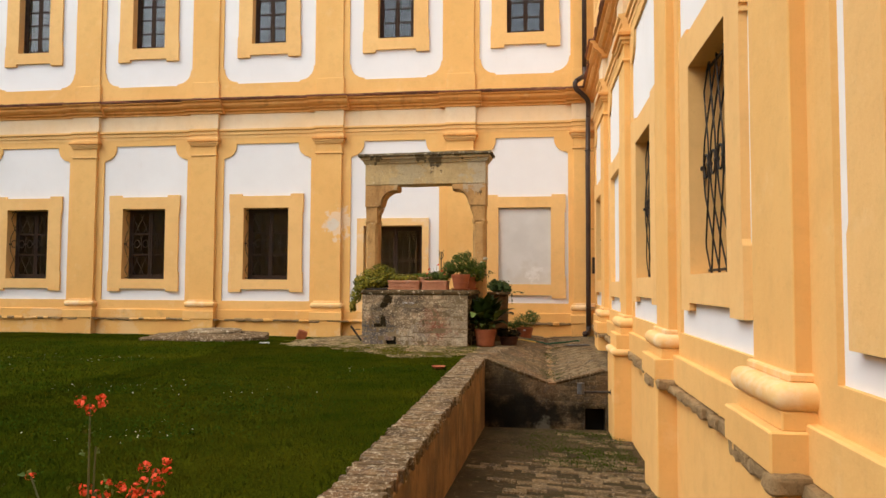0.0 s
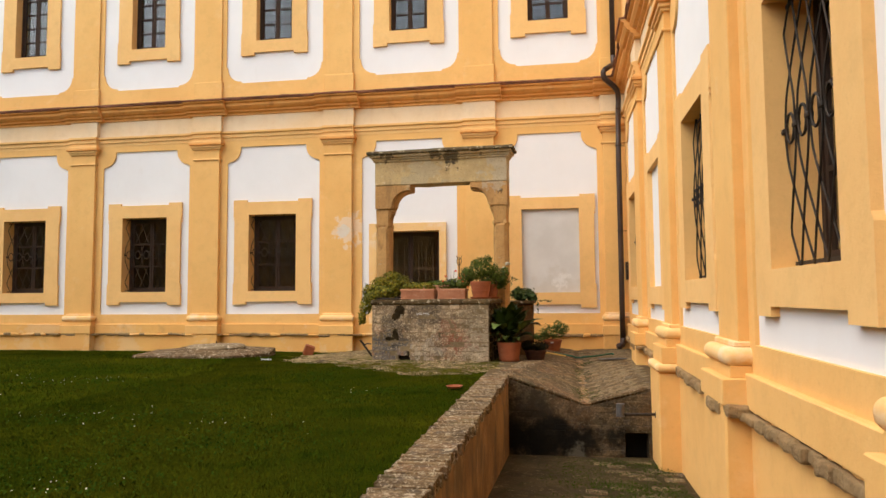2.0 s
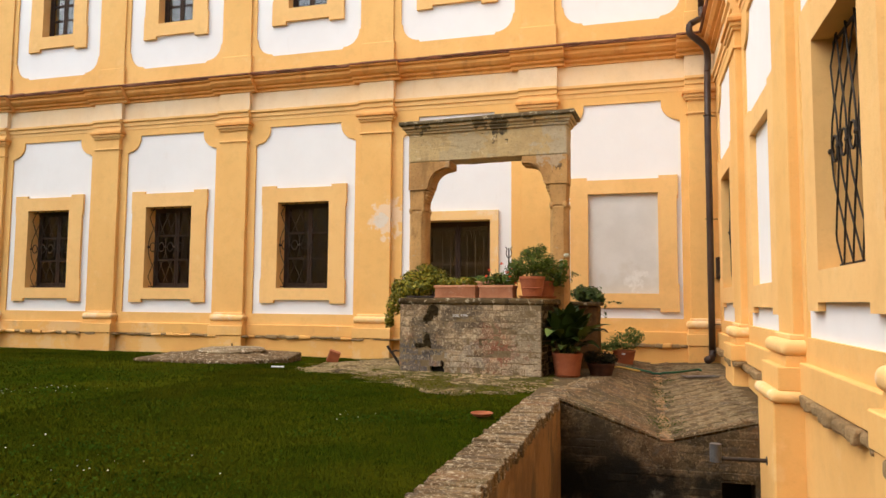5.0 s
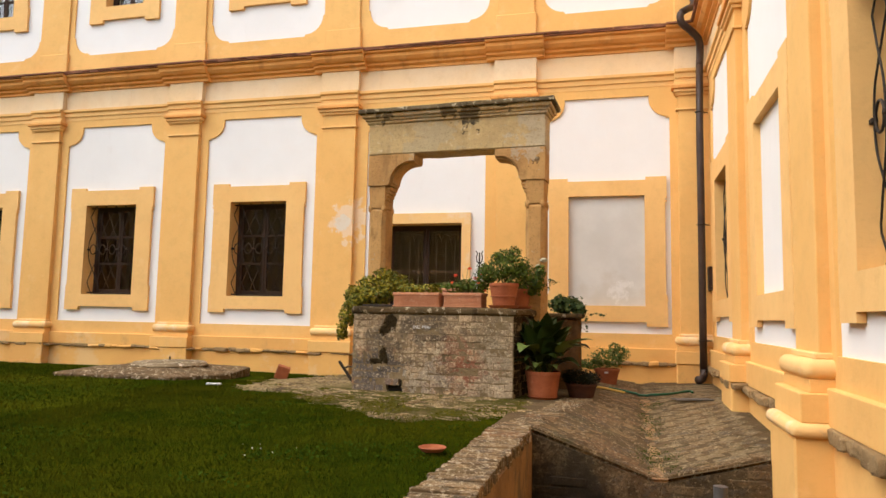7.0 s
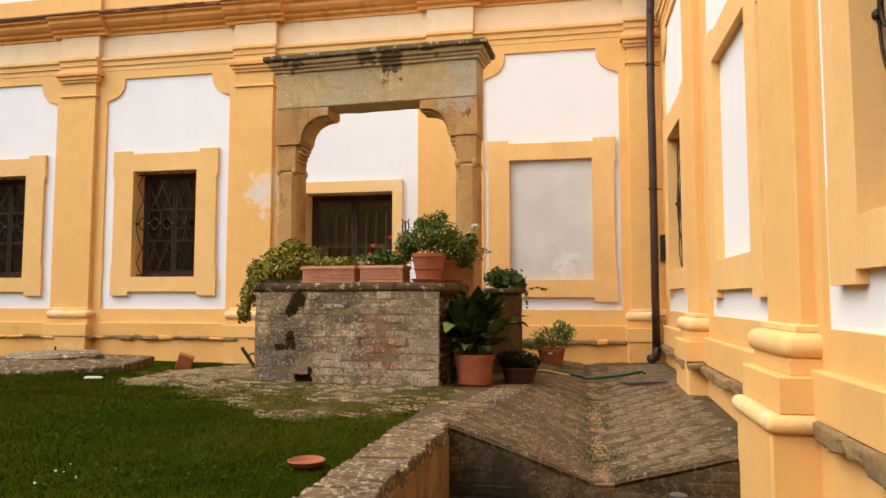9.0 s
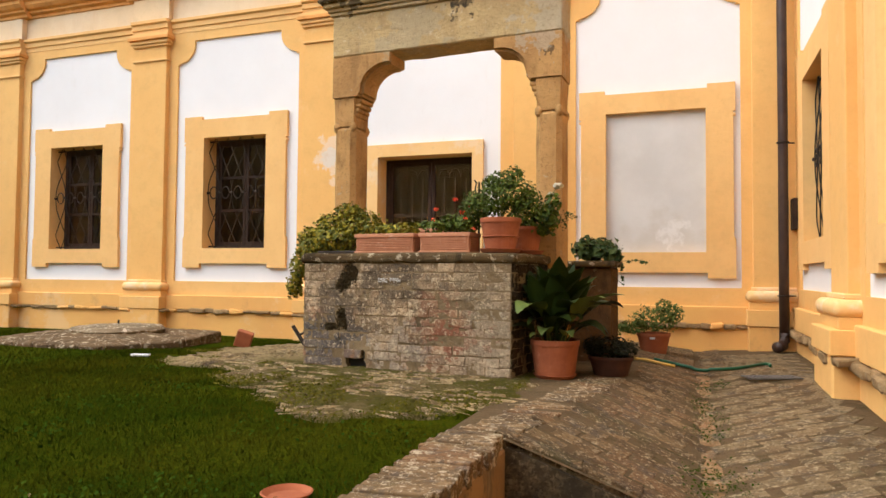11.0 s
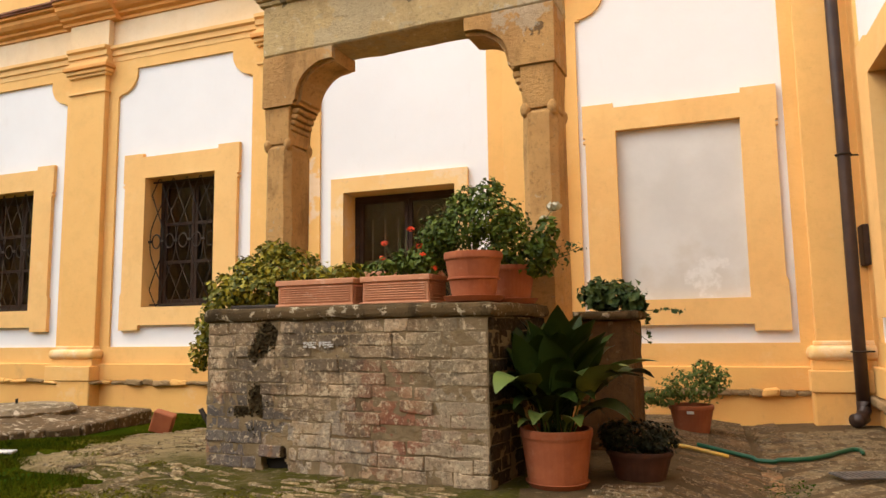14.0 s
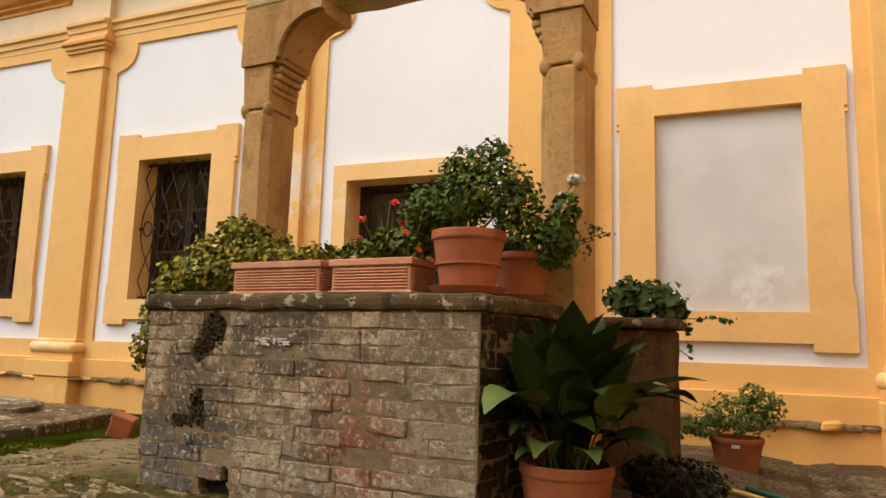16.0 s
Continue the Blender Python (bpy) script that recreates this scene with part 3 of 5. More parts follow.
def facade(wall, u0, u1, centres, half, holes, uholes, pils, low, deep=()):
    """Wall, orange framing, panels, entablature and pilasters along local x."""
    cut = [rect(a - 0.1, b + 0.1, z0 - (0.05 if z0 > 0.5 else -0.0), z1 + 0.05) for a, b, z0, z1 in holes + uholes]
    part("wall_core", plate(rect(u0, u1, low, 9.3), cut, 0.45, 0.0), WHITE, wall, "white plaster")
    low_h = [lower_panel(c, h) for c, h in zip(centres, half)]
    part("lower_framing", plate(rect(u0, u1, 0.40, 4.25), low_h, 0.0, -0.028), ORANGE, wall, "orange plaster framing round white panels")
    part("upper_framing", plate(rect(u0, u1, 5.0, 9.29), [upper_panel(c, h + 0.06, 5.47, 9.2) for c, h in zip(centres, half)], 0.0, -0.028), ORANGE, wall)
    for nm, pr, mt in (("architrave", ARCHITRAVE, ORANGE_LIGHT), ("frieze", FRIEZE_P, FRIEZE), ("cornice", CORNICE_P, CORNICE), ("tile_edge", TILE_P, TILE)):
        part(nm, run(pr, u0, u1), mt, wall)
    part("cut_tiles", tile_lip(u0, u1), TILE, wall, "thin weathered tile edge along the cornice")
    for c in pils:
        pilaster(wall, c, low=low, deep=c in deep)


def tile_lip(u0, u1):
    bm = bmesh.new()
    rng = random.Random(4)
    u = u0
    while u < u1:
        w = rng.uniform(0.16, 0.3)
        d = rng.uniform(-0.012, 0.014)
        box(bm, u, min(u + w - 0.006, u1), -0.275 - d, -0.05, 5.079 + rng.uniform(-0.004, 0.004), 5.098 + rng.uniform(-0.003, 0.008))
        u += w
    return bm


def casement(win, w0, w1, z0, z1, y, rows, leaves=2):
    part("window_frame", plate(rect(w0 - 0.06, w1 + 0.06, z0 - 0.06, z1 + 0.06), [rect(w0 + 0.05, w1 - 0.05, z0 + 0.05, z1 - 0.05)], y, y + 0.06), WOOD, win)
    lw = (w1 - w0 - 0.10) / leaves
    for i in range(leaves):
        a = w0 + 0.05 + i * lw
        bars, n = 0.035, rows
        ph = (z1 - z0 - 0.10 - 0.05) / n
        hs = [rect(a + 0.045, a + lw - 0.045, z0 + 0.05 + 0.05 + k * ph, z0 + 0.05 + (k + 1) * ph + 0.05 - bars) for k in range(n)]
        sash = part("sash", plate(rect(a + 0.004, a + lw - 0.004, z0 + 0.054, z1 - 0.046), hs, y + 0.012, y + 0.05), WOOD, win)
        for h in hs:
            part("pane", boxed(h[0][0] - 0.006, h[1][0] + 0.006, y + 0.028, y + 0.032, h[0][1] - 0.006, h[2][1] + 0.006), GLASS, sash).visible_shadow = False
    # Room shell in near-black: the unlit interior is put into its colour.
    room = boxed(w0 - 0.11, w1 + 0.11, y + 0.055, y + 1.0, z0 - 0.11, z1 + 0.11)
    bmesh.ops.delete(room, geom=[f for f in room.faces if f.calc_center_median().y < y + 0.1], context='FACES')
    part("dark_room", room, SHADEBLACK, win, "room shell behind the panes, painted near-black for its shade")


def grille(win, w, h, y):
    """Swung wrought-iron bars crossing in tall diamonds, with a row of rings and collars."""
    n, mid = 5, h * 0.505
    pitch = w / n

    def bar(u, sign):
        """From its collar a bar swings over to its neighbours, and turns back at the jambs."""
        pts = []
        for k in range(41):
            z = h * k / 40
            d = max(0.0, abs(z - mid) - 0.05)
            x = u + sign * pitch * 2.3 * (d * d / 0.4 if d < 0.2 else d - 0.1)
            x = w - x if x > w / 2 else -w - x if x < -w / 2 else x
            pts.append((x, y - 0.035 * math.sin(math.pi * z / h) + sign * 0.006, z))
        return pts

    ring = mesh_of("ring", tube([(0.062 * math.sin(a), 0, 0.085 * math.cos(a)) for a in [i * math.pi / 9 for i in range(19)]], 0.0085, 5), IRON, True)
    collar = mesh_of("collar", boxed(-0.026, 0.026, -0.018, 0.018, -0.016, 0.016, 0.006), IRON)
    for i in range(n + 1):
        u = -w / 2 + pitch * i
        for s in (-1, 1):
            if -w / 2 - 0.01 <= u + s * 0.02 <= w / 2 + 0.01:
                part("bar", tube(bar(u, s), 0.0066, 5), IRON, win, smooth=True)
        c = part("collar", collar, IRON, win)
        c.location = (u, y - 0.035, mid)
        if i < n:
            r = part("ring", ring, IRON, win)
            r.location = (u + pitch / 2, y - 0.035, mid)
    part("grille_rail", boxed(-w / 2, w / 2, y - 0.006, y + 0.006, 0.02, 0.04), IRON, win)
    part("grille_rail", boxed(-w / 2, w / 2, y - 0.006, y + 0.006, h - 0.05, h - 0.03), IRON, win)


def lower_window(m, group):
    win = thing("window_1", m, "tall window with orange eared surround, dark casements and iron lattice grille", "window", group, "structure")
    w, h = WIN_W, WIN_Z1 - WIN_Z0
    part("surround", plate(eared(-w / 2, w / 2, 0, h, 0.315, 0.275, 0.31), [rect(-w / 2, w / 2, 0, h)], 0.33, -0.05), ORANGE_LIGHT, win)
    casement(win, -w / 2, w / 2, 0, h, 0.235, 3)
    grille(win, w - 0.02, h, 0.085)
    return win


def blind_window(m, group, mat, label):
    win = thing("blind_window", m, label, "blind window", group, "structure")
    w, h = 1.09, 1.61
    part("surround", plate(eared(-w / 2, w / 2, 0, h, 0.285, 0.29, 0.27), [rect(-w / 2, w / 2, 0, h)], 0.20, -0.05), ORANGE_LIGHT, win)
    part("niche_back", boxed(-w / 2 - 0.05, w / 2 + 0.05, 0.015, 0.09, -0.05, h + 0.05), mat, win, "plain plastered niche back")
    return win


def upper_window(m, group):
    win = thing("window_2", m, "upper window with orange surround and brown wooden casements", "window", group, "structure")
    w, h = 0.79, 1.75
    part("surround", plate(eared(-w / 2, w / 2, 0, h, 0.32, 0.31, 0.31), [rect(-w / 2, w / 2, 0, h)], 0.30, -0.05), ORANGE_LIGHT, win)
    casement(win, -w / 2, w / 2, 0, h, 0.13, 5)
    return win


wall_north = thing("wall_north", NORTH, "two-storey orange and white plastered facade with pilasters", "wall", "", "structure")
wall_east = thing("wall_east", EAST, "two-storey orange and white plastered side facade with pilasters", "wall", "", "structure")
n_pils = [-4.95 + BAY * i for i in (-4, -3, -2, -1, 0, 1)]
n_mid = [-6.38 + BAY * i for i in (-3, -2, -1, 0)]
n_centres = n_mid + [-3.50, -0.715]
n_half = [1.01] * 4 + [0.97, 0.90]
n_holes = [(c - 0.515, c + 0.515, WIN_Z0, WIN_Z1) for c in n_mid] + [(-4.17, -2.89, -0.12, 2.26), (-1.27, -0.17, 1.015, 2.625)]
u_c = n_mid + [-3.50, -0.70]
n_up = [(c - 0.395, c + 0.395, 6.36, 8.11) for c in u_c]
facade(wall_north, -26.0, XR + 0.3, n_centres, n_half, n_holes, n_up, n_pils + [0.58], -0.3)
e_c = [2.47, 5.49, 8.38, 11.17, 14.00]
e_half = [1.01, 1.01, 1.01, 0.98, 0.93]
e_holes = [(-c - 0.515, -c + 0.515, WIN_Z0, WIN_Z1) for c in e_c if c not in (2.47, 11.17)] + [(-c - 0.545, -c + 0.545, 1.06, 2.67) for c in (2.47, 11.17)]
e_up = [(-c - 0.395, -c + 0.395, 6.36, 8.11) for c in e_c]
e_pils = [-1.20, -4.02, -6.93, -9.78, -12.59]
facade(wall_east, -YB - 0.02, 9.0, [-c for c in e_c], e_half, e_holes, e_up, e_pils, -1.3, (-9.78,))

first = lower_window(NORTH @ pose(n_mid[3], 0, WIN_Z0), "ground-floor windows")
for c in n_mid[:3]:
    copy_thing(first, NORTH @ pose(c, 0, WIN_Z0))
for c in (5.49, 8.38, 14.00):
    copy_thing(first, EAST @ pose(-c, 0, WIN_Z0))
blind_window(NORTH @ pose(-0.72, 0, 1.015), "blind windows", NICHE, "walled-up window niche with stained grey plaster")
blind_window(EAST @ pose(-11.17, 0, 1.06), "blind windows", WHITE, "walled-up window niche with white plaster")
blind_window(EAST @ pose(-2.47, 0, 1.06), "blind windows", WHITE, "walled-up window niche with white plaster")
first = upper_window(NORTH @ pose(u_c[0], 0, 6.36), "upper windows")
for c in u_c[1:]:
    copy_thing(first, NORTH @ pose(c, 0, 6.36))
for c in e_c:
    copy_thing(first, EAST @ pose(-c, 0, 6.36))

# door behind the well
door = thing("door_1", NORTH @ pose(-3.53, 0, -0.12), "dark glazed double door in a worn orange surround", "door", "", "structure")
part("surround", plate([(-0.79, 0), (-0.64, 0), (-0.64, 2.38), (0.64, 2.38), (0.64, 0), (0.78, 0), (0.78, 2.54), (-0.79, 2.54)], [], 0.34, -0.045), WORNTRIM, door, "worn peeling orange surround")
casement(door, -0.64, 0.64, 0.0, 2.38, 0.24, 2)
for c in (-0.45, -0.30, -0.15, 0.15, 0.30, 0.45):
    part("glazing_bar", boxed(c - 0.008, c + 0.008, 0.305, 0.325, 0.1, 2.12), BROWNBAR, door, "thin brown inner bar")
    part("tracery", tube([(c + 0.075 * math.sin(t), 0.315, 2.13 + 0.11 * math.cos(t)) for t in [-1.57 + i * 0.314 for i in range(11)]], 0.009, 5), BROWNBAR, door, "small brown arched tracery")
part("inner_rail", boxed(-0.58, 0.58, 0.30, 0.33, 1.62, 1.67), BROWNBAR, door)

# plinth bands and broken string course under the panels
part("plinth_band", boxed(-26.0, XR, -0.075, 0.02, 0.22, 0.42, 0.008), PLINTH, wall_north)
part("plinth_wall", boxed(-26.0, XR, -0.05, 0.02, -0.4, 0.225), PLINTH, wall_north, "weathered patched plaster")
part("plinth_band", boxed(-YB, 9.0, -0.075, 0.02, 0.20, 0.43, 0.008), ORANGE, wall_east)
part("plinth_wall", boxed(-YB, 9.0, -0.05, 0.02, -1.3, 0.205), ORANGE, wall_east, "plain orange plaster")


def ledge(wall, a, b, out, z, h, seed, patched=0.0):
    rng = random.Random(seed)
    u = a
    while u < b:
        w = rng.uniform(0.10, 0.28)
        bm = boxed(u, u + w + 0.004, -out - rng.uniform(-0.02, 0.025), 0, z - h / 2 + rng.uniform(-0.012, 0.012), z + h / 2 + rng.uniform(-0.01, 0.01), 0.02, 2)
        bmesh.ops.subdivide_edges(bm, edges=[e for e in bm.edges if e.calc_length() > 0.09], cuts=3, use_grid_fill=True)
        part("stone", roughen(roughen(bm, 0.014, 9, u), 0.009, 30, u), PLINTH if rng.random() < patched else ROUGHSTONE, wall)
        u += w


edges = [-YB + 0.2] + [e for c in reversed(e_pils) for e in (c - 0.36, c + 0.36)] + [1.0]
for i, (a, b) in enumerate(zip(edges[::2], edges[1::2])):
    ledge(wall_east, a, b, 0.105, 0.155, 0.075, 20 + i)
for i, c in enumerate(e_pils):
    if c != -9.78:
        ledge(wall_east, c - 0.36, c + 0.36, 0.222, 0.185, 0.075, 40 + i)
for i, (a, b) in enumerate(zip([c + 0.36 for c in n_pils], [c - 0.36 for c in n_pils[1:]] + [0.2])):
    ledge(wall_north, a, b, 0.092, 0.203, 0.055, 60 + i, 0.35)
for i, c in enumerate(n_pils):
    ledge(wall_north, c - 0.36, c + 0.36, 0.215, 0.205, 0.036, 80 + i, 0.4)

# unseen plain walls, added to close the courtyard and bound its light
tagged(part("wall_west", boxed(-26.4, -26.0, -9.0, YB + 0.4, -0.3, 9.3), ORANGE), "plain orange plaster wall added out of view", "wall", "", "structure")
tagged(part("wall_south", boxed(-26.4, XR + 0.4, -9.4, -9.0, -1.3, 9.3), ORANGE), "plain orange plaster wall added out of view", "wall", "", "structure")

# ---- ground ----
TRENCH_X, RET_X, END_Y = -1.16, -1.45, 10.08


def floor_z(x, y):
    return -0.63 - 0.068 * (y - 6.2) - 0.045 * (x + 1.16) * min(1.0, max(0.0, (10.08 - y) / 1.5))


def ground_z(x, y):
    z = -0.03
    if y > 12.3:
        z -= 0.11 * min(1.0, (y - 12.3) / 2.2) * min(1.0, max(0.0, (-x - 3.0) / 2.0))
    return z


def slope_z(x, y):
    """The paved valley between the well terrace and the side facade."""
    k = min(1.0, (y - END_Y) / 3.2)
    xl = TRENCH_X + 0.17 * min(y - END_Y, 2.4)
    zg, zr = -0.29 + 0.23 * k, -0.12 + 0.10 * k
    if x < xl:
        return 0.0
    if x < -0.32:
        return zg * (x - xl) / (-0.32 - xl)
    if x < -0.20:
        return zg - 0.012
    return zg + (zr - zg) * min(1.0, (x + 0.20) / 0.66)


def sheet(xs, ys, fz, mat, name, label, category):
    me = bpy.data.meshes.new(name)
    vs = [(x, y, fz(x, y)) for y in ys for x in xs]
    w = len(xs)
    me.from_pydata(vs, [], [(j * w + i, j * w + i + 1, (j + 1) * w + i + 1, (j + 1) * w + i) for j in range(len(ys) - 1) for i in range(w - 1)])
    me.materials.append(mat)
    me.shade_smooth()
    return tagged(new(name, me), label, category, "", "structure")


def bumpy(x, y):
    return ground_z(x, y) + 0.012 * noise.noise((x * 1.3, y * 1.3, 0)) + 0.006 * noise.noise((x * 5, y * 5, 2))


sheet(np.linspace(-26.0, RET_X, 200).tolist(), np.linspace(-9.0, YB, 200).tolist(), bumpy, LAWN, "ground", "dark green courtyard lawn", "lawn")
sheet(np.linspace(RET_X - 0.02, XR, 70).tolist(), np.linspace(END_Y + 0.01, YB, 120).tolist(), lambda x, y: slope_z(x, y) - 0.010 + 0.002 * noise.noise((x * 4, y * 4, 1)), DIRT, "slope", "mossy paved slope running down to a drain", "paving")
sheet(np.linspace(TRENCH_X - 0.05, XR, 24).tolist(), np.linspace(-9.0, END_Y + 0.05, 120).tolist(), lambda x, y: floor_z(x, y) - 0.018 + 0.005 * noise.noise((x * 2, y * 2, 1)), TRENCHDIRT, "trench_floor", "damp mossy floor of the sunken passage", "floor")

ret = tagged(part("retaining_wall", boxed(RET_X, TRENCH_X, -9.0, END_Y, -1.1, -0.045, 0.008), TRENCH), "low retaining wall of stained plaster with brick coping", "wall", "", "structure")
end = thing("end_wall", pose(0, 0, 0), "dark brick wall closing the sunken passage", "wall", "", "structure")
prof = [(RET_X, -1.1), (0.175, -1.1), (0.175, -0.63), (0.44, -0.63), (0.44, -1.1), (XR, -1.1), (XR, -0.14), (0.45, -0.15), (-0.20, -0.33), (-0.32, -0.33), (TRENCH_X, -0.04), (RET_X, -0.04)]
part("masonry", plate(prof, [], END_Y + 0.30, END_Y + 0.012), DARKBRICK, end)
# Board behind the drain hole, shade painted on as near-black.
part("drain_back", boxed(0.1, 0.5, END_Y + 0.31, END_Y + 0.33, -1.1, -0.5), SHADEBLACK, end, "near-black board painted as the shade inside the drain")


# ---- the well ----
FRONT = pose(-3.375, 12.07, 0, 0, 0, -5.6)
WELL = [(-3.375, 12.07), (-1.575, 11.895), (-1.46, 12.8), (-1.50, 13.55), (-3.5, 13.7), (-3.56, 12.9)]


def prism(poly, z0, z1, bevel=0.0, seg=2):
    bm = bmesh.new()
    f = bm.faces.new([bm.verts.new((x, y, z0)) for x, y in poly])
    r = bmesh.ops.extrude_face_region(bm, geom=[f])
    bmesh.ops.translate(bm, verts=[v for v in r["geom"] if isinstance(v, bmesh.types.BMVert)], vec=(0, 0, z1 - z0))
    if bevel:
        bmesh.ops.bevel(bm, geom=bm.edges[:], offset=bevel, segments=seg, profile=0.5, affect='EDGES')
    return bm


def grown(poly, d):
    cx, cy = sum(p[0] for p in poly) / len(poly), sum(p[1] for p in poly) / len(poly)
    return [(x + d * (x - cx) / math.hypot(x - cx, y - cy), y + d * (y - cy) / math.hypot(x - cx, y - cy)) for x, y in poly]


def worn(bm, cut, amount, scale, seed=0.0):
    for _ in range(cut):
        long = [e for e in bm.edges if e.calc_length() > 0.12]
        if long:
            bmesh.ops.subdivide_edges(bm, edges=long, cuts=1, use_grid_fill=True)
    return roughen(bm, amount, scale, seed)


well = thing("well", pose(-2.5, 12.7, 0), "old grey brick well with a stone rim", "well")
inv = well.matrix_basis.inverted()


def at_well(ob, m=Matrix.Identity(4)):
    ob.matrix_basis = inv @ m
    return ob


# Core coloured near-black so the brick gaps look deep and unlit.
at_well(part("masonry_core", worn(prism(grown(WELL, -0.085), -0.08, 0.83), 4, 0.006, 16.0), SHADEBLACK, well, "core painted near-black for the shade inside the broken gaps"))
at_well(part("rim", worn(prism(grown(WELL, 0.035), 0.835, 0.905, 0.022, 2), 5, 0.016, 8.0), CAPSTONE, well, "blackened stone rim spotted with lichen"))


def brick_shape(l, h, d, seed):
    bm = boxed(0.003, l - 0.003, 0, d, 0.002, h - 0.002, 0.004)
    bmesh.ops.subdivide_edges(bm, edges=[e for e in bm.edges if e.calc_length() > 0.1], cuts=3, use_grid_fill=True)
    return mesh_of("brick", roughen(roughen(bm, 0.007, 9, seed), 0.006, 34, seed), WELLBRICK)


ROW = 0.069
shapes = {}
rng = random.Random(11)
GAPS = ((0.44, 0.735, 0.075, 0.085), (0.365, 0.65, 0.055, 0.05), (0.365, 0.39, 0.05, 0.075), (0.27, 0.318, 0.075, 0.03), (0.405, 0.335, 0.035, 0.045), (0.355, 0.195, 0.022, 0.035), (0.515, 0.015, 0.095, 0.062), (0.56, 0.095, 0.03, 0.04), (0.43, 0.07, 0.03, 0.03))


def in_gap(u, z, grow=1.0):
    return any(math.hypot((u - g[0]) / (g[2] * grow), (z - g[1]) / (g[3] * grow)) < 1.0 + 0.35 * noise.noise((u * 17, z * 17, 3)) for g in GAPS)


def mortar_sheet(length, z0, z1, recess, broken):
    """Mortar behind the faces of the bricks, open where the wall is broken."""
    bm, nu, nz = bmesh.new(), int(length / 0.012), int((z1 - z0) / 0.012)
    grid = [[bm.verts.new((length * i / nu, recess + 0.004 * noise.noise((i * 0.3, j * 0.3, 1)), z0 + (z1 - z0) * j / nz)) for i in range(nu + 1)] for j in range(nz + 1)]
    for j in range(nz):
        for i in range(nu):
            if not (broken and in_gap(length * (i + 0.5) / nu, z0 + (z1 - z0) * (j + 0.5) / nz, 1.0)):
                bm.faces.new((grid[j][i], grid[j][i + 1], grid[j + 1][i + 1], grid[j + 1][i]))
    r = bmesh.ops.extrude_face_region(bm, geom=bm.faces[:])
    for v in r["geom"]:
        if isinstance(v, bmesh.types.BMVert):
            v.co.y += 0.05
    bmesh.ops.delete(bm, geom=[v for v in bm.verts if not v.link_faces], context='VERTS')
    return bm


SIDE_R, SIDE_L = pose(-1.575, 11.895, 0, 0, 0, 82.8), pose(-3.56, 12.9, 0, 0, 0, -77.5)
for m, l, br in ((FRONT, 1.805, True), (SIDE_R, 0.90, False), (SIDE_L, 0.85, False)):
    at_well(part("mortar", mortar_sheet(l, -0.08, 0.83, 0.001, br), MORTAR, well, "dark recessed mortar"), m)


def brick_face(parent, m, length, z0, z1, fix, gaps=(), shapes=shapes, mat=WELLBRICK):
    z = z0
    while z < z1 - 0.02:
        u = -rng.choice((0.0, 0.06, 0.13))
        while u < length - 0.01:
            l = rng.choice((0.27, 0.27, 0.29, 0.25, 0.14, 0.20))
            a, b = max(u, 0.0), min(u + l, length)
            if length - b < 0.07:
                b = length
            cz = z + ROW / 2
            spans = [(a, b)]
            if gaps and any(in_gap(a + (b - a) * q / 6, cz + e, 1.1) for q in range(7) for e in (-0.02, 0.02)):
                n = max(1, round((b - a) / 0.05))
                bits = [(a + (b - a) * q / n, a + (b - a) * (q + 1) / n) for q in range(n)]
                spans = []
                for w in bits:
                    if not in_gap((w[0] + w[1]) / 2, cz, 1.1):
                        if spans and abs(spans[-1][1] - w[0]) < 1e-6:
                            spans[-1] = (spans[-1][0], w[1])
                        else:
                            spans.append(w)
            spans = [w for w in spans if w[1] - w[0] > 0.03]
            for a, b in spans:
                key = (max(0.04, round((b - a) * 50) / 50), rng.randrange(5))
                if key not in shapes:
                    shapes[key] = brick_shape(key[0], ROW, 0.07, key[0] * 31 + key[1] * 7)
                    shapes[key].materials[0] = mat
                o = part("brick", shapes[key], WELLBRICK, parent)
                o.matrix_basis = fix @ m @ pose(a, -0.003 - rng.uniform(-0.004, 0.004), z + rng.uniform(-0.004, 0.004), 0, rng.uniform(-0.9, 0.9), rng.uniform(-0.8, 0.8)) @ Matrix.Diagonal(((b - a) / key[0], 1, 1, 1))
            u += l
        z += ROW


brick_face(well, FRONT, 1.805, -0.07, 0.82, inv, GAPS)
# Right side face: its shade is painted in with the darker brick.
brick_face(well, SIDE_R, 0.90, -0.07, 0.82, inv, (), {}, SHADEDBRICK)
brick_face(well, SIDE_L, 0.85, -0.07, 0.82, inv)
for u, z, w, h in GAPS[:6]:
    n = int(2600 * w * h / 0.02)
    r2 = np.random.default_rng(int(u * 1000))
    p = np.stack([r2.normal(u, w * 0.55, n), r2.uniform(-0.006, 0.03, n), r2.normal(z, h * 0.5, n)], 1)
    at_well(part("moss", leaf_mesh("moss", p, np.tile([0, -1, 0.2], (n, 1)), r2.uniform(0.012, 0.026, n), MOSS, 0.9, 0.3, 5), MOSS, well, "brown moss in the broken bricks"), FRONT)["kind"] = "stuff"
r2 = random.Random(5)
for a, b in ((0.70, 0.79), (0.815, 0.90)):
    u, marks = a, bmesh.new()
    while u < b:
        w = r2.uniform(0.004, 0.009)
        for z in (0.680, 0.691, 0.702):
            if r2.random() < 0.72:
                box(marks, u, u + w, -0.0165, -0.008, z + r2.uniform(-0.005, 0.003), z + r2.uniform(0.004, 0.010))
        u += w + r2.uniform(0.0, 0.005)
    at_well(part("painted_mark", marks, WHITEPAINT, well, "faded white painted mark"), FRONT)

# stone arch over the well
ARCH = pose(-2.43, 12.90, 0, 0, 0, -3.1)
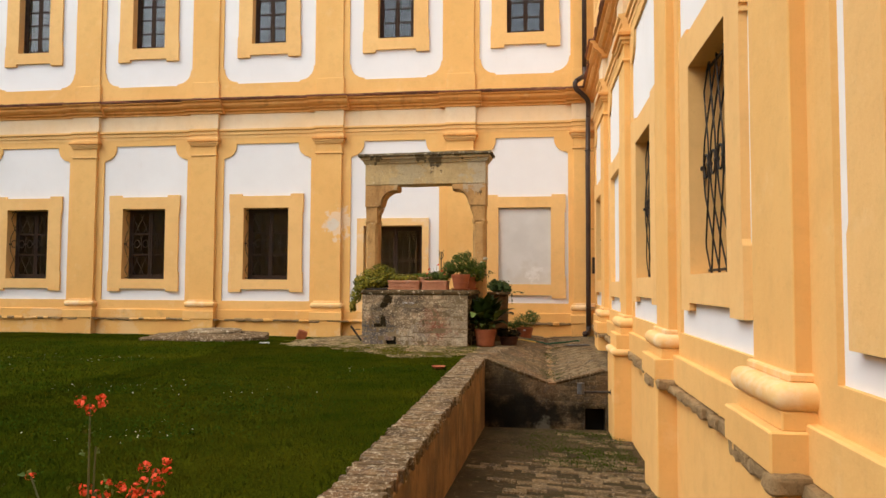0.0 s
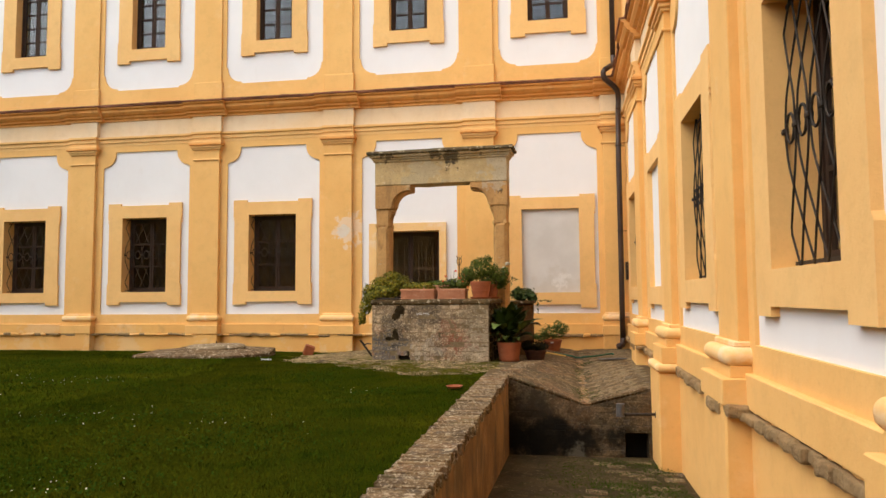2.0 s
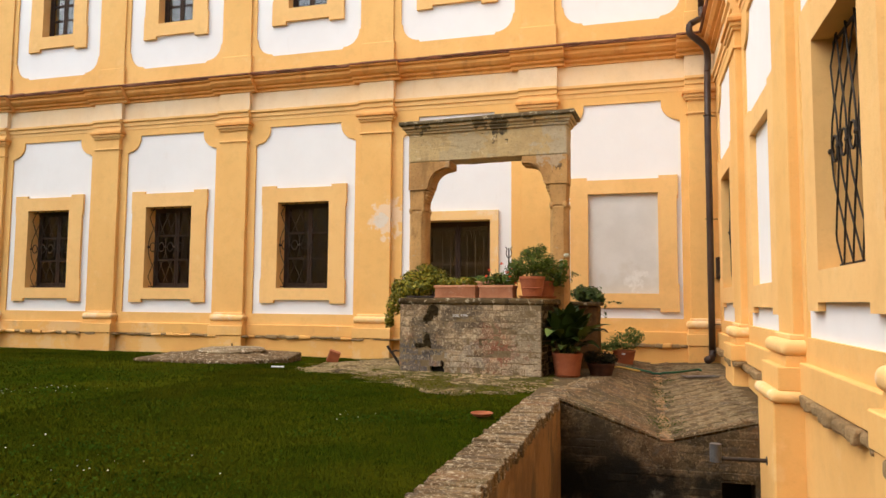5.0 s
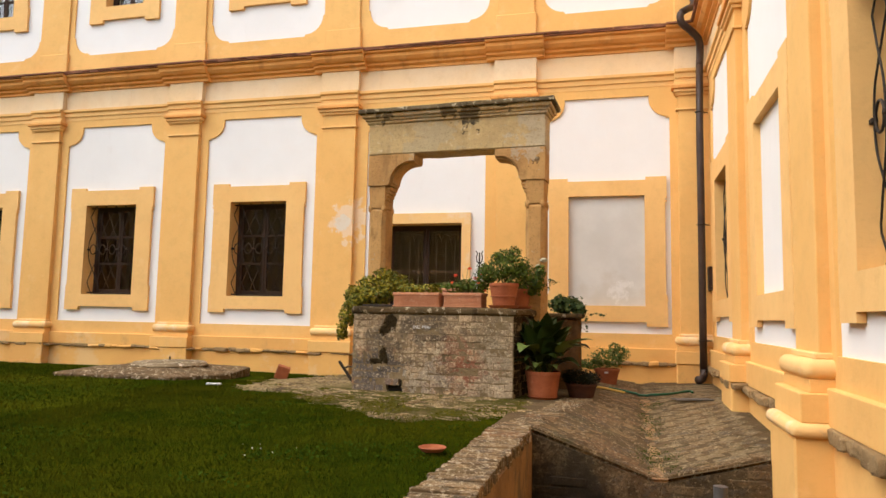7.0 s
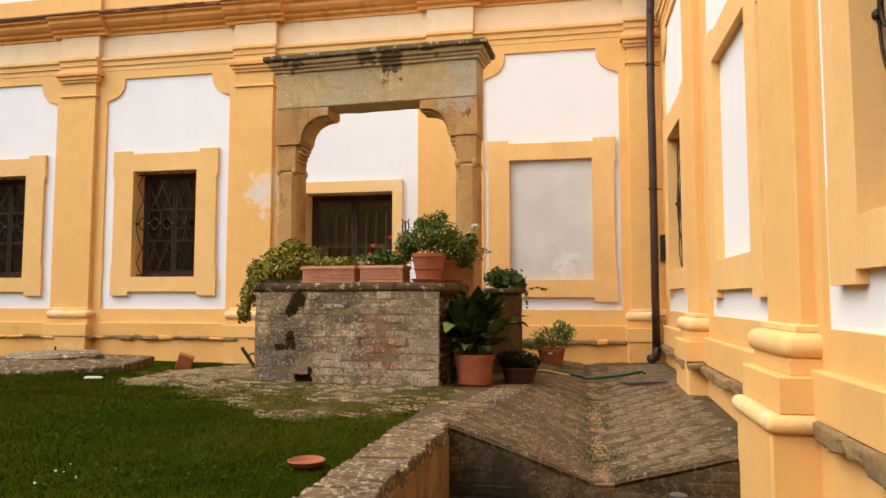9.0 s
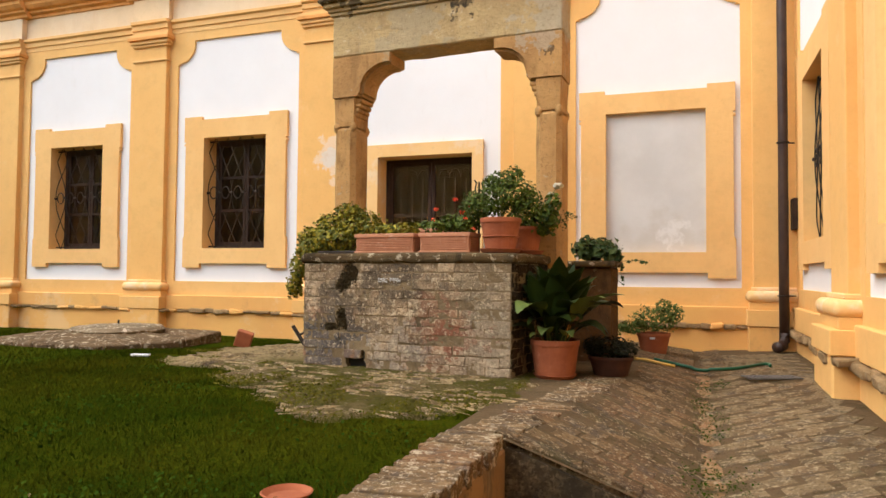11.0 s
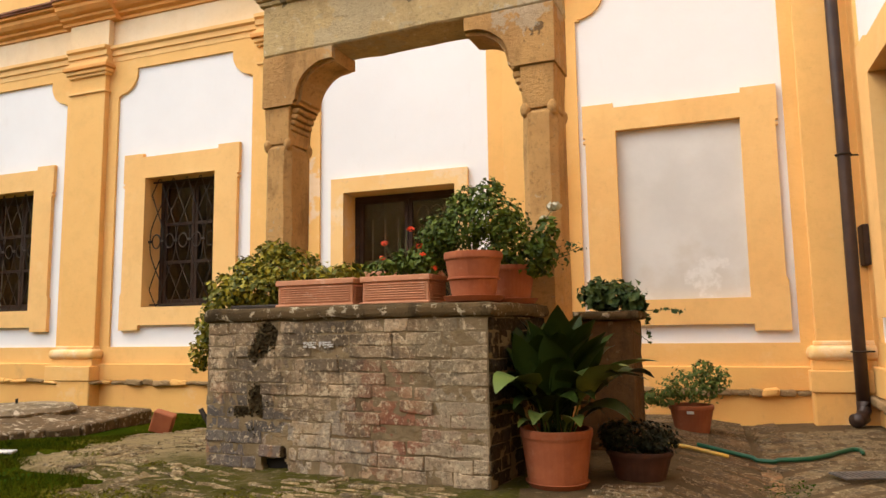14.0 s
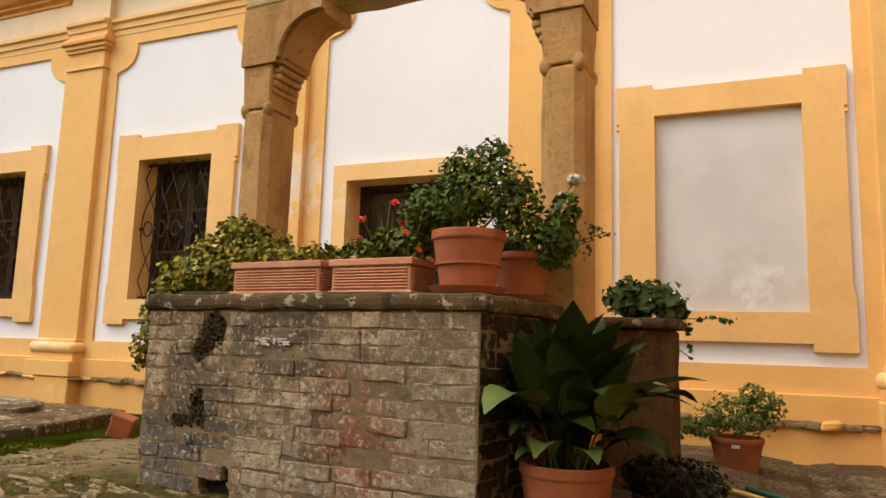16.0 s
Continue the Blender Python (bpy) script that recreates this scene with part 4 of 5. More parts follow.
arch = thing("well_arch", ARCH, "weathered sandstone arch frame standing over the well", "stone arch")


def post(sign):
    s = sign
    a, b = sorted((s * 0.865, s * 1.085))
    part("post", worn(boxed(a, b, -0.15, 0.15, -0.05, 2.13, 0.042, 1), 3, 0.008, 6, sign), SANDSTONE, arch, "chamfered stone post")
    head = boxed(a, b, -0.15, 0.15, 2.12, 2.392, 0.006, 1)
    for v in head.verts:
        if v.co.z < 2.15:
            v.co.x += (0.012 if v.co.x < (a + b) / 2 else -0.012)
            v.co.y += (0.012 if v.co.y < 0 else -0.012)
    part("post_head", worn(head, 2, 0.006, 7, sign + 3), SANDSTONE, arch, "square stone head above the chamfers")

    def corbel(grow, y0, y1):
        arc = [(s * (0.545 + 0.235 * math.sin(t) + grow * math.sin(t)), 2.665 - 0.235 * (1 - math.cos(t)) + grow * math.cos(t)) for t in [i * math.pi / 20 for i in range(11)]]
        pts = [(s * 1.093, 2.398), (s * 1.093, 2.775), (s * 0.50, 2.775), (s * 0.50, 2.675 + grow * 0.6), (s * 0.53, 2.668 + grow)] + arc + [(s * (0.80 + grow), 2.42), (s * (0.80 + grow), 2.398)]
        return plate(pts, [], y1, y0)

    bracket = part("bracket", worn(corbel(0.0, -0.125, 0.125), 1, 0.004, 7, sign + 6), SANDSTONE, arch, "carved quarter-round bracket")
    for y0, y1 in ((-0.165, -0.127), (0.127, 0.162)):
        part("bracket_cheek", worn(corbel(0.026, y0, y1), 1, 0.005, 7, sign + 8), SANDSTONE, bracket)
    for w, z in ((0.805, 2.365), (0.822, 2.322), (0.842, 2.279), (0.858, 2.238)):
        roll = boxed(*sorted((s * w, s * 0.90)), -0.118, 0.118, z - 0.022, z + 0.021, 0.016, 3)
        part("bracket_step", worn(roll, 1, 0.004, 9, z), SANDSTONE, arch)
    for e in (-1, 1):
        for x in (a, b):
            stop = bmesh.new()
            bmesh.ops.create_uvsphere(stop, u_segments=10, v_segments=6, radius=0.034, matrix=Matrix.Translation((x + (0.024 if x == a else -0.024), e * 0.126, 2.115)) @ Matrix.Diagonal((1, 1, 1.5, 1)))
            part("chamfer_stop", stop, SANDSTONE, arch, smooth=True)


post(-1)
post(1)
part("lintel", worn(boxed(-1.095, 1.095, -0.165, 0.165, 2.78, 3.17, 0.012, 1), 4, 0.010, 5, 9), LINTELSTONE, arch, "long stone lintel with dark runs")
for z0, z1, e in ((3.165, 3.20, 0.025), (3.20, 3.235, 0.045), (3.235, 3.285, 0.075)):
    part("cornice_moulding", worn(boxed(-1.095 - e, 1.095 + e, -0.165 - e, 0.165 + e, z0, z1, 0.012, 2), 3, 0.007, 6, z0), LINTELSTONE, arch)
part("cornice_slab", worn(boxed(-1.21, 1.21, -0.28, 0.28, 3.283, 3.335, 0.012, 2), 4, 0.010, 7, 12), TOPSTONE, arch, "blackened top slab")

# side pier with a cap
pier = thing("stone_pier", pose(-1.17, 13.5, -0.05), "low capped pier of brown masonry beside the well, shade in its colour", "pier")
part("shaft", worn(boxed(-0.19, 0.17, -0.28, 0.30, 0, 0.87, 0.015), 4, 0.014, 6), PIERSTONE, pier)
part("cap", worn(boxed(-0.23, 0.215, -0.33, 0.35, 0.87, 0.925, 0.02, 2), 3, 0.008, 6), CAPSTONE, pier)

# iron finial and lever
finial = thing("iron_finial", pose(-2.19, 13.15, 0.9), "small black wrought-iron finial on the well", "finial")
part("stem", tube([(0, 0, 0), (0, 0, 0.70)], 0.010, 8), IRON, finial)
for s in (-1, 1):
    part("scroll", tube([(0, 0, 0.56), (s * 0.03, 0, 0.59), (s * 0.038, 0, 0.64), (s * 0.025, 0, 0.69), (s * 0.045, 0, 0.72)], 0.007, 6), IRON, finial)
lever = thing("iron_lever", pose(-3.62, 12.35, 0), "black iron bar leaning on the well", "iron bar")
part("bar", tube([(0.16, 0, 0.03), (-0.03, 0, 0.28)], 0.017, 8), IRON, lever)
part("hook", tube([(0.03, 0, 0.20), (0.08, 0, 0.225), (0.14, 0, 0.22)], 0.010, 6), IRON, lever)


# ---- pots and plants ----
def pot_shape(r, h, rim=0.16, taper=0.72):
    return [(0.01, 0.0), (r * taper, 0.0), (r * (taper + (1 - taper) * 0.8), h * (1 - rim)), (r * 0.985, h * (1 - rim)), (r, h * (1 - rim) + 0.008),
            (r, h - 0.006), (r * 0.985, h), (r * 0.90, h), (r * 0.88, h * 0.86), (0.01, h * 0.85)]


def round_pot(name, m, r, h, label, mat=TERRACOTTA, saucer=0.0, bands=0, taper=0.72):
    p = thing(name, m, label, "plant pot")
    lift = 0.02 if saucer else 0.0
    bm = lathe(pot_shape(r, h, taper=taper), 32)
    bmesh.ops.translate(bm, verts=bm.verts, vec=(0, 0, lift))
    body = part("pot", bm, mat, p, "", False)
    for k in range(bands):
        z = lift + h * (0.42 + 0.22 * k)
        rr = r * (taper + (1 - taper) * 0.8 * z / (h * 0.84))
        part("band", lathe([(rr - 0.008, z - 0.008), (rr + 0.006, z - 0.004), (rr + 0.006, z + 0.004), (rr - 0.008, z + 0.008)], 32), mat, body)
    if saucer:
        part("saucer", lathe([(0.01, 0), (saucer * 0.85, 0), (saucer, 0.028), (saucer * 0.95, 0.03), (saucer * 0.86, 0.012), (0.01, 0.012)], 32), mat, p)
    part("soil", lathe([(0.01, lift + h * 0.86), (r * 0.88, lift + h * 0.87)], 20), SOIL, body)
    return p


def foliage(parent, blobs, n, size, mat, seed, ratio=0.62, name="foliage", label=""):
    r3 = np.random.default_rng(seed)
    p, nn = clumps(r3, blobs, n)
    ob = part(name, leaf_mesh(name, p, nn, r3.uniform(size * 0.6, size * 1.3, len(p)), mat, ratio, 0.3, seed), mat, parent, label)
    return tagged(ob, kind="stuff")


def stems(parent, base, tips, r=0.004):
    for t in tips:
        mid = (base[0] * 0.45 + t[0] * 0.55, base[1] * 0.45 + t[1] * 0.55, base[2] * 0.35 + t[2] * 0.65)
        part("stem", tube([base, mid, t], r, 5, None, 0.6), STEM, parent)


def flower_head(parent, c, r, mat, n, seed):
    r3 = np.random.default_rng(seed)
    d = r3.normal(0, 1, (n, 3))
    d /= np.linalg.norm(d, axis=1)[:, None]
    p = np.array(c) + d * r * np.array([1, 1, 0.6]) * r3.uniform(0.5, 1.0, (n, 1))
    return part("flower_head", leaf_mesh("flower_head", p, d, r3.uniform(r * 0.5, r * 0.9, n), mat, 0.85, 0.2, seed), mat, parent)


def planter(m, l, w, h, group):
    p = thing("planter_box", m, "ribbed pale terracotta planter box on the well rim", "planter", group)
    bm = boxed(-l / 2 + 0.012, l / 2 - 0.012, -w / 2 + 0.012, w / 2 - 0.012, 0, h - 0.03, 0.006)
    body = part("body", bm, PALE_TERRACOTTA, p)
    part("rim", plate_flat(l, w, 0.025, h - 0.032, h), PALE_TERRACOTTA, p)
    for k in range(7):
        z = 0.028 + k * (h - 0.075) / 6
        for s in (-1, 1):
            part("rib", boxed(-l / 2 + 0.03, l / 2 - 0.03, *sorted((s * (w / 2 - 0.015), s * (w / 2 - 0.004))), z - 0.004, z + 0.004, 0.003), PALE_TERRACOTTA, body)
            part("rib", boxed(*sorted((s * (l / 2 - 0.015), s * (l / 2 - 0.004))), -w / 2 + 0.03, w / 2 - 0.03, z - 0.004, z + 0.004, 0.003), PALE_TERRACOTTA, body)
    part("foot", boxed(-l / 2, l / 2, -w / 2, w / 2, 0, 0.014, 0.004), PALE_TERRACOTTA, p)
    return p


def plate_flat(l, w, t, z0, z1):
    bm = bmesh.new()
    for a, b, c, d in ((-l / 2, l / 2, -w / 2, -w / 2 + t), (-l / 2, l / 2, w / 2 - t, w / 2), (-l / 2, -l / 2 + t, -w / 2 + t, w / 2 - t), (l / 2 - t, l / 2, -w / 2 + t, w / 2 - t)):
        box(bm, a, b, c, d, z0, z1, 0.004)
    return bm


TOP = 0.912
box_1 = planter(FRONT @ pose(0.68, 0.23, TOP), 0.55, 0.24, 0.155, "planter boxes")
foliage(box_1, [(-0.10, 0, 0.19, 0.2, 0.10, 0.05), (0.14, 0.04, 0.20, 0.12, 0.10, 0.06)], 260, 0.05, IVY, 3)
box_2 = planter(FRONT @ pose(1.21, 0.24, TOP), 0.44, 0.24, 0.155, "planter boxes")
foliage(box_2, [(-0.1, 0, 0.2, 0.14, 0.09, 0.06), (0.12, 0, 0.23, 0.13, 0.10, 0.09), (0.0, 0.02, 0.24, 0.08, 0.08, 0.08)], 420, 0.045, SHRUB, 4)
stems(box_2, (0, 0, 0.12), [(-0.12, -0.03, 0.36), (0.02, 0, 0.42), (-0.05, 0.04, 0.36), (0.1, 0, 0.40)])
for k, c in enumerate(((-0.10, -0.04, 0.345), (0.045, 0.0, 0.425), (0.13, -0.06, 0.315), (-0.16, 0.03, 0.27), (0.17, 0.02, 0.37))):
    flower_head(box_2, c, 0.026, REDPETAL, 22, 30 + k)
box_3 = planter(FRONT @ pose(0.95, 0.56, TOP), 0.62, 0.22, 0.215, "planter boxes")
foliage(box_3, [(0, 0, 0.24, 0.28, 0.09, 0.06)], 300, 0.05, SHRUB, 5)

shrub = round_pot("potted_shrub", FRONT @ pose(1.645, 0.215, TOP), 0.158, 0.24, "leafy green shrub in a banded terracotta pot with saucer", TERRACOTTA, 0.165, 1)
SB = [(-0.07, 0, 0.40, 0.19, 0.16, 0.13), (0.10, 0, 0.45, 0.17, 0.16, 0.14), (-0.19, 0.0, 0.37, 0.13, 0.12, 0.11), (0.02, 0, 0.55, 0.13, 0.11, 0.08), (0.20, 0.02, 0.38, 0.12, 0.12, 0.12), (0.11, 0, 0.595, 0.07, 0.06, 0.06), (-0.22, 0.02, 0.30, 0.12, 0.10, 0.11), (-0.27, 0.02, 0.20, 0.09, 0.08, 0.06), (-0.08, 0.0, 0.54, 0.06, 0.06, 0.06)]
foliage(shrub, SB, 3900, 0.031, SHRUB, 7, 0.6)
stems(shrub, (0, 0, 0.22), [(b[0], b[1], b[2]) for b in SB], 0.006)
for k, c in enumerate(((-0.25, -0.10, 0.26), (-0.17, -0.12, 0.18))):
    flower_head(shrub, c, 0.02, REDPETAL, 14, 50 + k)

pot_b = round_pot("potted_plant", FRONT @ pose(1.70, 0.66, TOP), 0.14, 0.20, "darker terracotta pot with a loose white-flowering plant", TERRACOTTA, 0.15)
foliage(pot_b, [(0.02, -0.02, 0.32, 0.17, 0.15, 0.12), (0.20, -0.05, 0.30, 0.10, 0.12, 0.10), (0.26, -0.1, 0.40, 0.07, 0.07, 0.09), (0.10, 0, 0.22, 0.16, 0.12, 0.08)], 620, 0.055, SHRUB, 9, 0.6)
stems(pot_b, (0, 0, 0.16), [(0.29, -0.10, 0.52), (0.24, -0.06, 0.46), (0.42, -0.05, 0.30), (0.38, -0.1, 0.26), (-0.08, 0, 0.42)], 0.004)
flower_head(pot_b, (0.30, -0.10, 0.535), 0.045, WHITEPETAL, 60, 61)
flower_head(pot_b, (0.23, -0.07, 0.475), 0.03, WHITEPETAL, 30, 62)
foliage(pot_b, [(0.40, -0.05, 0.30, 0.07, 0.04, 0.03), (0.33, -0.06, 0.27, 0.05, 0.05, 0.09)], 40, 0.03, DARKIVY, 10)

ivy = thing("ivy", pose(-3.05, 12.45, 0.9), "spreading yellow-green ivy trailing over the well rim", "ivy")
part("tray", boxed(-0.30, 0.20, -0.22, 0.12, 0.005, 0.035, 0.008), IRON, ivy, "black plastic tray")
IB = [(-0.22, -0.05, 0.14, 0.24, 0.22, 0.13), (-0.02, 0.05, 0.25, 0.20, 0.2, 0.16), (0.25, 0.08, 0.19, 0.25, 0.15, 0.09), (-0.42, -0.05, 0.05, 0.14, 0.2, 0.12), (-0.50, -0.12, -0.08, 0.09, 0.14, 0.14), (-0.55, -0.16, -0.25, 0.06, 0.1, 0.14), (0.48, 0.1, 0.17, 0.13, 0.1, 0.07), (-0.12, 0, 0.38, 0.13, 0.1, 0.08), (-0.3, 0.0, 0.27, 0.15, 0.12, 0.11), (-0.46, -0.05, 0.16, 0.12, 0.12, 0.09)]
foliage(ivy, IB, 5600, 0.036, IVY, 12, 0.85)
stems(ivy, (-0.2, 0, 0.03), [(b[0], b[1], b[2]) for b in IB], 0.005)

ivy_pot = thing("ivy", pose(-1.13, 13.42, 0.875), "dark green ivy clump on the capped pier", "ivy")
foliage(ivy_pot, [(0.0, 0, 0.10, 0.20, 0.2, 0.11), (-0.12, -0.05, 0.12, 0.12, 0.12, 0.10), (0.12, -0.08, 0.05, 0.10, 0.14, 0.07)], 560, 0.060, DARKIVY, 14, 0.85)
foliage(ivy_pot, [(0.22, -0.2, -0.10, 0.02, 0.03, 0.14), (0.36, -0.15, -0.01, 0.10, 0.03, 0.02)], 34, 0.035, DARKIVY, 15, 0.85, "tendril")
stems(ivy_pot, (0, 0, 0.0), [(0.36, -0.15, 0.0), (0.22, -0.2, -0.2), (0.1, 0, 0.15), (-0.1, 0, 0.15)], 0.004)


def broad_leaf(length, width, a0, a1, mat, seed, stalk=0.35):
    """A pointed leaf on a stalk that rises at a0 and arches over to a1 degrees."""
    bm = bmesh.new()
    r4 = random.Random(seed)
    rows, x, z, n = [], 0.0, 0.0, 12
    for i in range(n):
        s = i / (n - 1)
        a = radians(a0 + (a1 - a0) * s ** 1.6)
        w = 0.005 if s < stalk else width * 0.5 * math.sin(math.pi * ((s - stalk) / (1 - stalk)) ** 0.72) + 0.002
        rows.append([bm.verts.new((x - 0.3 * w * math.sin(a), -w, z + 0.3 * w * math.cos(a))), bm.verts.new((x, 0, z)), bm.verts.new((x - 0.3 * w * math.sin(a), w, z + 0.3 * w * math.cos(a) + r4.uniform(-0.004, 0.004)))])
        x += length / (n - 1) * math.cos(a)
        z += length / (n - 1) * math.sin(a)
    for a, b in zip(rows, rows[1:]):
        for k in (0, 1):
            bm.faces.new((a[k], a[k + 1], b[k + 1], b[k]))
    return mesh_of("leaf", bm, mat, True)


aspi = round_pot("potted_aspidistra", pose(-1.305, 12.15, -0.012), 0.182, 0.262, "large dark broad-leaved plant in a terracotta pot", TERRACOTTA, 0.16, 0, 0.8)
r5 = random.Random(3)
leafs = [broad_leaf(0.62, 0.165, 84, 48, DARKLEAF, 1, 0.4), broad_leaf(0.58, 0.17, 82, 10, DARKLEAF, 2, 0.38), broad_leaf(0.52, 0.17, 76, -42, DARKLEAF, 3, 0.36),
         broad_leaf(0.54, 0.165, 84, 45, DARKLEAF, 4, 0.38), broad_leaf(0.40, 0.15, 70, -55, DARKLEAF, 5, 0.35)]
for k in range(62):
    o = part("leaf", leafs[(0, 3, 1, 0, 2, 3, 4)[k % 7]], DARKLEAF, aspi)
    o.matrix_basis = pose(r5.uniform(-0.08, 0.08), r5.uniform(-0.08, 0.08), 0.225, r5.uniform(-10, 10), r5.uniform(-8, 12), k * 137.5 + r5.uniform(-20, 20)) @ Matrix.Scale(r5.uniform(0.85, 1.15), 4)

pale = [broad_leaf(0.40, 0.15, 80, -30, LIGHTLEAF, 6, 0.45), broad_leaf(0.46, 0.16, 78, -60, LIGHTLEAF, 7, 0.45), broad_leaf(0.28, 0.10, 70, -70, LIGHTLEAF, 8, 0.4), broad_leaf(0.62, 0.17, 66, -12, LIGHTLEAF, 9, 0.4)]
for k, (a, s, kind) in enumerate(((-150, 1.25, 0), (-172, 1.3, 0), (-112, 1.3, 1), (-98, 1.1, 2), (-128, 0.75, 2), (-55, 0.95, 2), (-40, 1.0, 3), (-20, 1.05, 3))):
    o = part("leaf", pale[kind], LIGHTLEAF, aspi)
    o.matrix_basis = pose(0.09 * math.cos(radians(a)), 0.09 * math.sin(radians(a)), 0.235, 0, 0, a) @ Matrix.Scale(s, 4)
wide = [broad_leaf(0.64, 0.18, 68, -28, DARKLEAF, 11, 0.38), broad_leaf(0.64, 0.17, 84, 40, DARKLEAF, 12, 0.42)]
for k in range(14):
    o = part("leaf", wide[k % 2], DARKLEAF, aspi)
    o.matrix_basis = pose(0.07 * math.cos(k * 2.1), 0.07 * math.sin(k * 2.1), 0.23, r5.uniform(-12, 12), r5.uniform(-10, 16), (-70 + k * 19) if k % 2 == 0 else k * 97) @ Matrix.Scale(r5.uniform(0.9, 1.1), 4)

dark_pot = round_pot("potted_dark_plant", pose(-0.93, 12.45, -0.035), 0.17, 0.17, "low dark bushy plant in a brown bowl pot", SHADEDCLAY, 0, 0, 0.7)
foliage(dark_pot, [(0, 0, 0.24, 0.18, 0.18, 0.08), (-0.12, 0, 0.24, 0.10, 0.12, 0.08), (0.1, -0.05, 0.22, 0.12, 0.12, 0.06)], 1300, 0.03, BLACKLEAF, 21, 0.6)
fern_pot = round_pot("potted_flowering_bush", pose(-0.70, 14.35, -0.045), 0.165, 0.22, "light green bush in a terracotta pot against the facade", TERRACOTTA)
foliage(fern_pot, [(0.02, 0, 0.36, 0.24, 0.2, 0.13), (0.16, 0, 0.42, 0.14, 0.14, 0.10), (-0.2, -0.05, 0.28, 0.14, 0.14, 0.08), (0.1, 0, 0.5, 0.08, 0.1, 0.06), (-0.3, -0.05, 0.26, 0.10, 0.10, 0.06)], 1500, 0.04, FERN, 22, 0.5)
part("label", boxed(-0.03, 0.02, -0.164, -0.158, 0.165, 0.185), WHITEPAINT, fern_pot, "small white plant label")

ger = round_pot("potted_geranium", pose(-1.36, 1.90, 0.02), 0.15, 0.24, "leggy red geranium in a terracotta pot on the coping", TERRACOTTA)
GT = [(-0.044, 0.06, 0.724), (0.112, 0.06, 0.592), (0.06, 0.06, 0.549), (-0.025, 0.06, 0.539), (0.095, 0.06, 0.544), (-0.178, 0.06, 0.563), (-0.028, 0.06, 0.634)]
stems(ger, (0, 0, 0.2), GT, 0.0035)
for k, c in enumerate(GT[:5]):
    for i in range(6):
        a = i * 1.05 + k
        flower_head(ger, (c[0] + 0.026 * math.cos(a), c[1] + 0.02 * math.sin(a), c[2] + 0.014 * math.sin(2 * a)), 0.0145, REDPETAL, 10, 70 + 10 * k + i)
flower_head(ger, (-0.178, 0.06, 0.565), 0.014, REDPETAL, 8, 76)
foliage(ger, [(-0.03, 0.06, 0.64, 0.05, 0.05, 0.03), (-0.03, 0.04, 0.55, 0.06, 0.05, 0.03), (0, 0, 0.36, 0.16, 0.14, 0.08), (-0.20, 0.04, 0.56, 0.06, 0.06, 0.03)], 80, 0.015, FERN, 77, 0.9)

stone = thing("white_stone", pose(-5.12, 12.14, -0.03, 0, 0, 20), "flat white stone lying in the grass", "stone")
part("slab", worn(boxed(-0.085, 0.085, -0.035, 0.035, 0, 0.022, 0.007), 1, 0.008, 9), WHITEPAINT, stone)

saucer = thing("terracotta_saucer", pose(-1.645, 9.03, -0.012), "empty round terracotta saucer lying on the grass", "saucer")
part("dish", lathe([(0.01, 0), (0.066, 0), (0.088, 0.024), (0.082, 0.027), (0.064, 0.009), (0.01, 0.009)], 32), TERRACOTTA, saucer)
tile = thing("terracotta_block", pose(-4.9, 13.40, 0.0, 12, 18, 28), "broken red terracotta block on the ground by the wall", "block")
part("block", worn(boxed(-0.085, 0.085, -0.05, 0.05, -0.055, 0.12, 0.008), 1, 0.006, 8), TERRACOTTA, tile)

# old cistern cover in the lawn
cover = thing("cistern_cover", pose(-6.65, 13.45, -0.10, 0, 0, 2), "low polygonal stone and brick cistern cover in the lawn", "cistern cover")
OCT = [(-0.93, -1.05), (0.72, -1.02), (1.06, -0.30), (0.70, 0.95), (-0.7, 1.05), (-1.25, 0.3)]
bmc = bmesh.new()
lo = [bmc.verts.new((x, y, -0.05)) for x, y in OCT]
hi = [bmc.verts.new((x, y, 0.10)) for x, y in OCT]
mi = [bmc.verts.new((x * 0.45 - 0.05, y * 0.45, 0.165)) for x, y in OCT]
for k in range(6):
    j = (k + 1) % 6
    bmc.faces.new((lo[k], lo[j], hi[j], hi[k]))
    bmc.faces.new((hi[k], hi[j], mi[j], mi[k]))
bmc.faces.new(mi)
bmc.faces.new(lo)
part("mound", worn(bmc, 4, 0.022, 5), COVERSTONE, cover)
part("lid", worn(lathe([(0.01, 0.14), (0.50, 0.14), (0.52, 0.18), (0.48, 0.215), (0.25, 0.228), (0.01, 0.235)], 24), 1, 0.012, 6), LIDSTONE, cover, "round grey stone lid")
part("ring_pin", tube([(0, 0, 0.24), (0, 0, 0.285)], 0.012, 6), IRON, cover)
for k in range(6):
    (x0, y0), (x1, y1) = OCT[k], OCT[(k + 1) % 6]
    L = math.hypot(x1 - x0, y1 - y0)
    n = max(1, round(L / 0.27))
    for i in range(n):
        bm = boxed(0.006, L / n - 0.006, -0.045, 0.15, -0.05, 0.108, 0.014)
        o = part("edge_stone", roughen(bm, 0.014, 8, i + k), COVERSTONE, cover)
        o.matrix_basis = pose(x0 + (x1 - x0) * i / n, y0 + (y1 - y0) * i / n, 0, 0, 0, math.degrees(math.atan2(y1 - y0, x1 - x0)))

